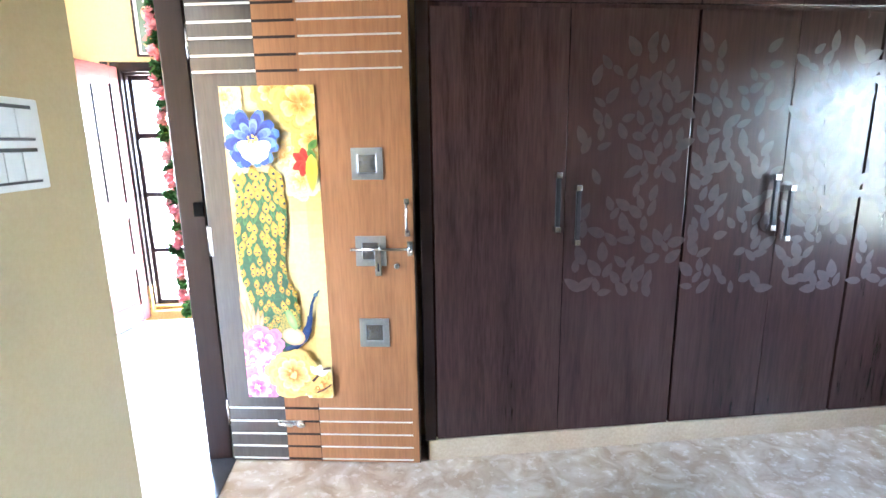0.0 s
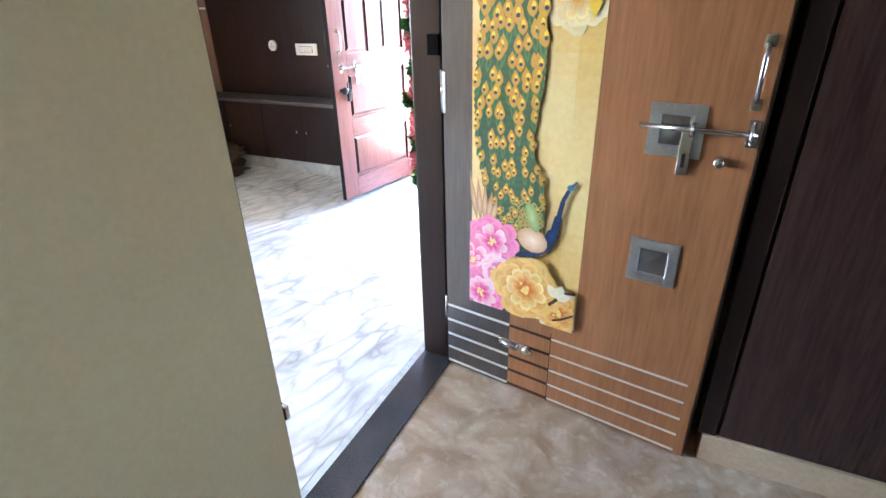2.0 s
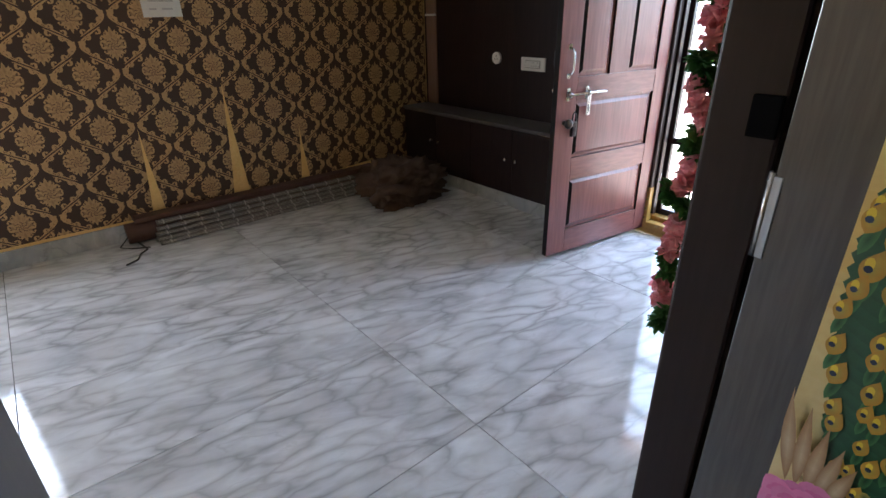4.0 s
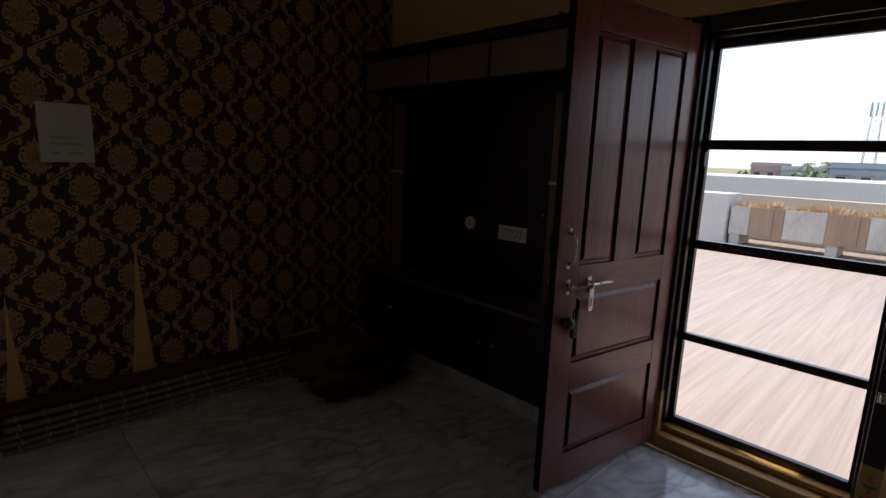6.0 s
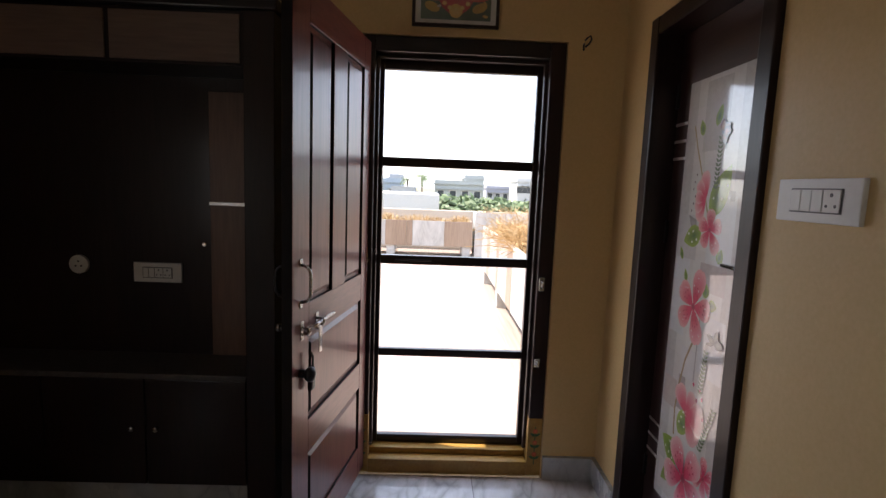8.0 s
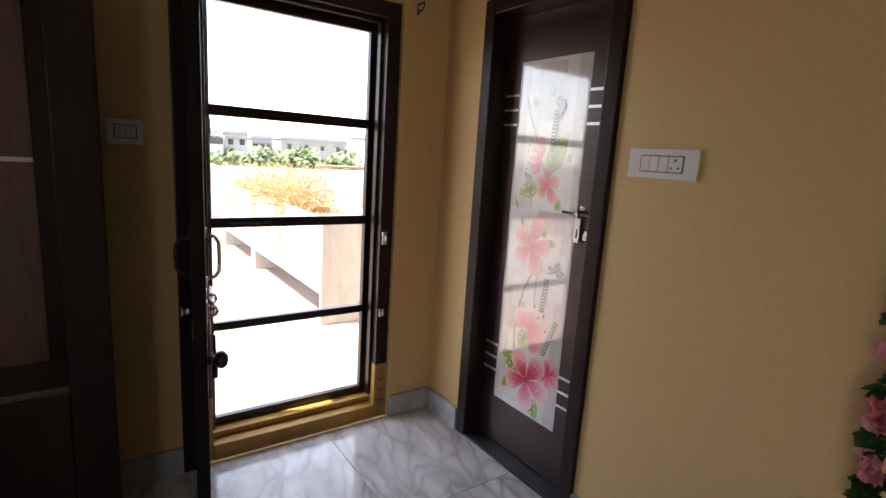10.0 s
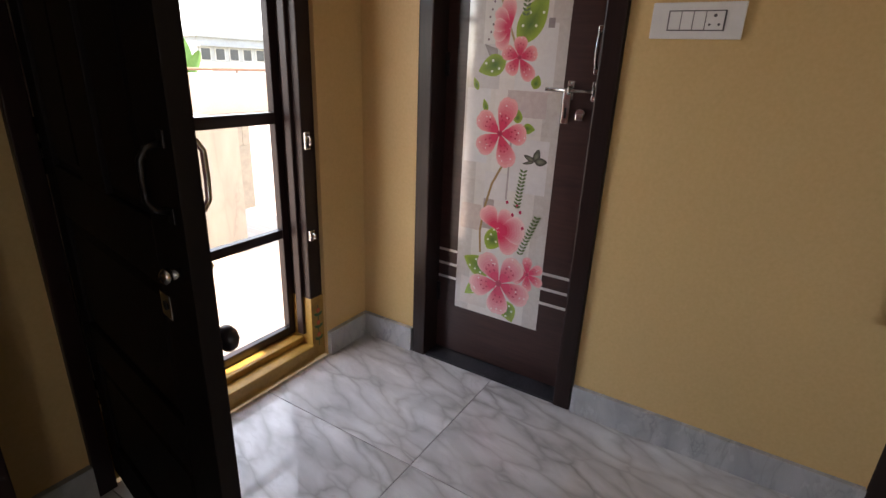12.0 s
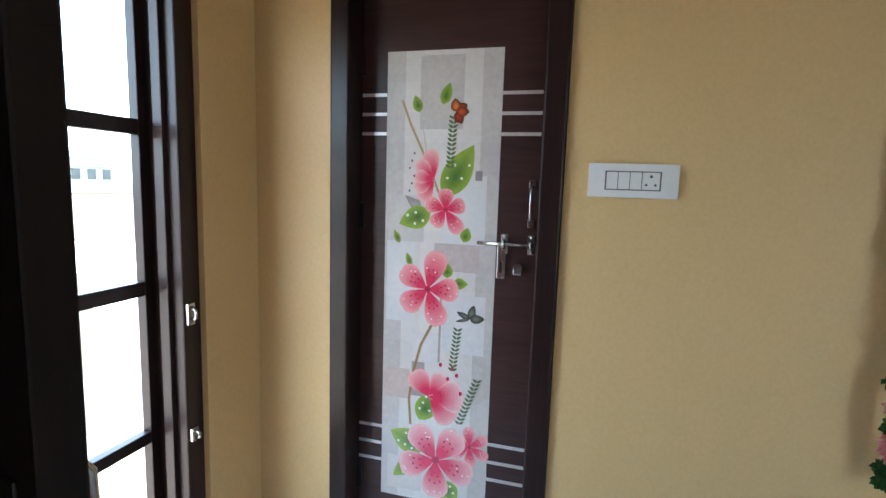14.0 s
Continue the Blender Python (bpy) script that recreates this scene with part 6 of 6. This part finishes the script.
solid("neighbour_wall", M["white_wall"], (11.2, 23.0, GZ), (24.0, 24.0, 0.97), "low white wall of the neighbouring roof", "wall", 0.01, "")
block(17.0, 29.0, 0.9, 120, (0.55, 0.53, 0.50), "beige row of houses far off", 2, 6)
block(48.0, 60.0, 0.8, 120, (0.55, 0.53, 0.50), "beige row of houses far off", 2, 6)

tower = thing("telecom_tower", pose(*az(-6.1, 88), GZ), "grey lattice telecom mast with antennas far off", "tower")
H = 1.44 + 88 * math.tan(radians(5.6)) - GZ
for s, t in ((-1, -1), (1, -1), (1, 1), (-1, 1)):
    part("leg", bm_tube(bmesh.new(), [(s * 0.9, t * 0.9, 0), (s * 0.45, t * 0.45, H)], 0.06, 6), M["galvanised"], tower)
for k in range(10):
    z0, z1 = H * k / 10, H * (k + 1) / 10
    r0, r1 = 0.9 - 0.4 * k / 10, 0.9 - 0.4 * (k + 1) / 10
    for s in (-1, 1):
        part("brace", bm_tube(bmesh.new(), [(-s * r0, -r0, z0), (s * r1, -r1, z1)], 0.035, 5), M["galvanised"], tower)
        part("brace", bm_tube(bmesh.new(), [(s * r0, -r0, z0), (s * r1, r1, z1)], 0.035, 5), M["galvanised"], tower)
for s in (-0.6, 0.0, 0.6):
    pbox("antenna", tower, M["galvanised"], (s - 0.11, -0.75, H - 1.6), (s + 0.11, -0.6, H + 0.2), 0.0)


def palm(x, y, h, seed, crown=2.3):
    rnd = random.Random(seed)
    p = thing("palm_tree", pose(x, y, GZ), "tall coconut palm with drooping fronds far off", "tree")
    part("trunk", bm_tube(bmesh.new(), [(0, 0, 0), (0.15, 0, h * 0.5), (0.05, 0.1, h)], 0.17, 8, 0.10), M["trunk"], p)
    bm = bmesh.new()
    for i in range(18):
        a, up = rnd.uniform(0, 6.28), rnd.uniform(-0.3, 1.0)
        d = Vector((math.cos(a), math.sin(a), 0))
        side = Vector((-d.y, d.x, 0))
        spine = [Vector((0.05, 0.1, h)) + d * crown * t + Vector((0, 0, up * crown * t * 0.8 - crown * 0.75 * t * t)) for t in (j / 9 for j in range(10))]
        for q, s in zip(spine, spine[1:]):
            for sg in (-1, 1):
                for off in (0.0, 0.5):
                    b = q.lerp(s, off)
                    w = 0.5 * crown * 0.5
                    bm.faces.new([bm.verts.new(c) for c in (b, b.lerp(s, 0.35), b + side * sg * w + Vector((0, 0, -0.16 * crown)) + d * 0.12)])
    part("crown", bm, M["leaf"], p)


palm(*az(-1.1, 62), 1.44 + 62 * math.tan(radians(1.1)) - GZ, 1, 1.35)
palm(*az(-2.7, 66), 1.44 + 66 * math.tan(radians(0.7)) - GZ, 2, 0.95)
palm(*az(-8.8, 90), 1.44 + 90 * math.tan(radians(0.6)) - GZ, 3, 1.4)
palm(*az(-10.4, 95), 1.44 + 95 * math.tan(radians(0.5)) - GZ, 4, 1.4)


def bush(x, y, w, h, seed, label="dense green thorn bushes on the open ground", base=GZ, n=1500):
    rnd = random.Random(seed)
    t = thing("tree", pose(x, y, base), label, "tree")
    bm = bmesh.new()
    for i in range(4):
        a = rnd.uniform(0, 6.28)
        bm_tube(bm, [(0, 0, 0), (math.cos(a) * w * 0.12, math.sin(a) * w * 0.12, h * 0.35), (math.cos(a) * w * 0.3, math.sin(a) * w * 0.3, h * 0.7)], 0.12, 6, 0.03)
    part("trunk", bm, M["trunk"], t)
    v, f = [], []
    lobes = [(rnd.uniform(-0.4, 0.4) * w, rnd.uniform(-0.4, 0.4) * w, h * rnd.uniform(0.4, 0.8), rnd.uniform(0.18, 0.30)) for i in range(9)]
    for i in range(n):
        lx, ly, lz, r = rnd.choice(lobes)
        d = Vector((rnd.gauss(0, 1), rnd.gauss(0, 1), rnd.gauss(0, 1))).normalized() * rnd.uniform(0.4, 1.05)
        p = Vector((lx + d.x * r * w, ly + d.y * r * w, max(0.2, lz + d.z * r * h * 1.1)))
        a, s = Vector((rnd.gauss(0, 1), rnd.gauss(0, 1), rnd.gauss(0, 0.6))).normalized(), rnd.uniform(0.20, 0.46)
        b = a.orthogonal().normalized()
        k = len(v)
        v += [tuple(p + a * s), tuple(p + b * s * 0.5), tuple(p - a * s), tuple(p - b * s * 0.5)]
        f.append((k, k + 1, k + 2, k + 3))
    me = bpy.data.meshes.new("crown")
    me.from_pydata(v, [], f)
    me.materials.append(M["leaf"])
    new("crown", me).parent = t


for i, (a, dist, w, el) in enumerate(((1.0, 48, 6, -0.75), (3.2, 45, 7, -0.6), (5.3, 46, 6, -0.5), (7.4, 50, 6, -0.9), (9.5, 52, 6, -1.1), (11.8, 55, 6, -0.7), (13.8, 50, 6, -0.4), (16.0, 48, 5, 0.1), (18.5, 50, 6, 0.1), (-6.9, 60, 3, -0.1), (-11, 70, 5, 0.0), (-13.5, 75, 5, 0.1), (22, 55, 6, 0.2))):
    x, y = az(a, dist)
    bush(x, y, w, (1.44 + dist * math.tan(radians(el - 0.25)) - GZ) / 1.08, 20 + i, n=2200)
ban = thing("banana_plant", pose(5.35, 15.4, GZ), "banana plant with large bright green leaves behind the parapet", "plant")
part("stem", bm_tube(bmesh.new(), [(0, 0, 0), (0.03, 0, 2.2), (0, 0, 4.45)], 0.13, 8, 0.06), M["banana_leaf"], ban)
for a, tilt, l, wide in ((2.58, 1.32, 1.30, 0.21), (2.58, 0.95, 1.10, 0.20), (-0.56, 1.25, 0.75, 0.12), (2.3, 0.45, 0.80, 0.12), (1.0, 0.9, 0.8, 0.15)):
    bm = bmesh.new()
    d = Vector((math.cos(a), math.sin(a), 0))
    side = -d * math.sin(tilt) + Vector((0, 0, math.cos(tilt)))
    fold = d.cross(Vector((0, 0, 1))) * 0.05
    rows_ = []
    for i in range(13):
        t = i / 12
        c = Vector((0, 0, 4.35)) + d * l * t * math.cos(tilt) + Vector((0, 0, l * t * math.sin(tilt) - 0.10 * t * t))
        w = wide * math.sin(math.pi * min(1, t * 0.9 + 0.08)) ** 0.6
        rows_.append([bm.verts.new(c + side * w + fold), bm.verts.new(c), bm.verts.new(c - side * w + fold)])
    for q, r in zip(rows_, rows_[1:]):
        for k in range(2):
            bm.faces.new((q[k], q[k + 1], r[k + 1], r[k])).smooth = True
    part("leaf", bm, M["banana_leaf"], ban, "broad bright green leaf")
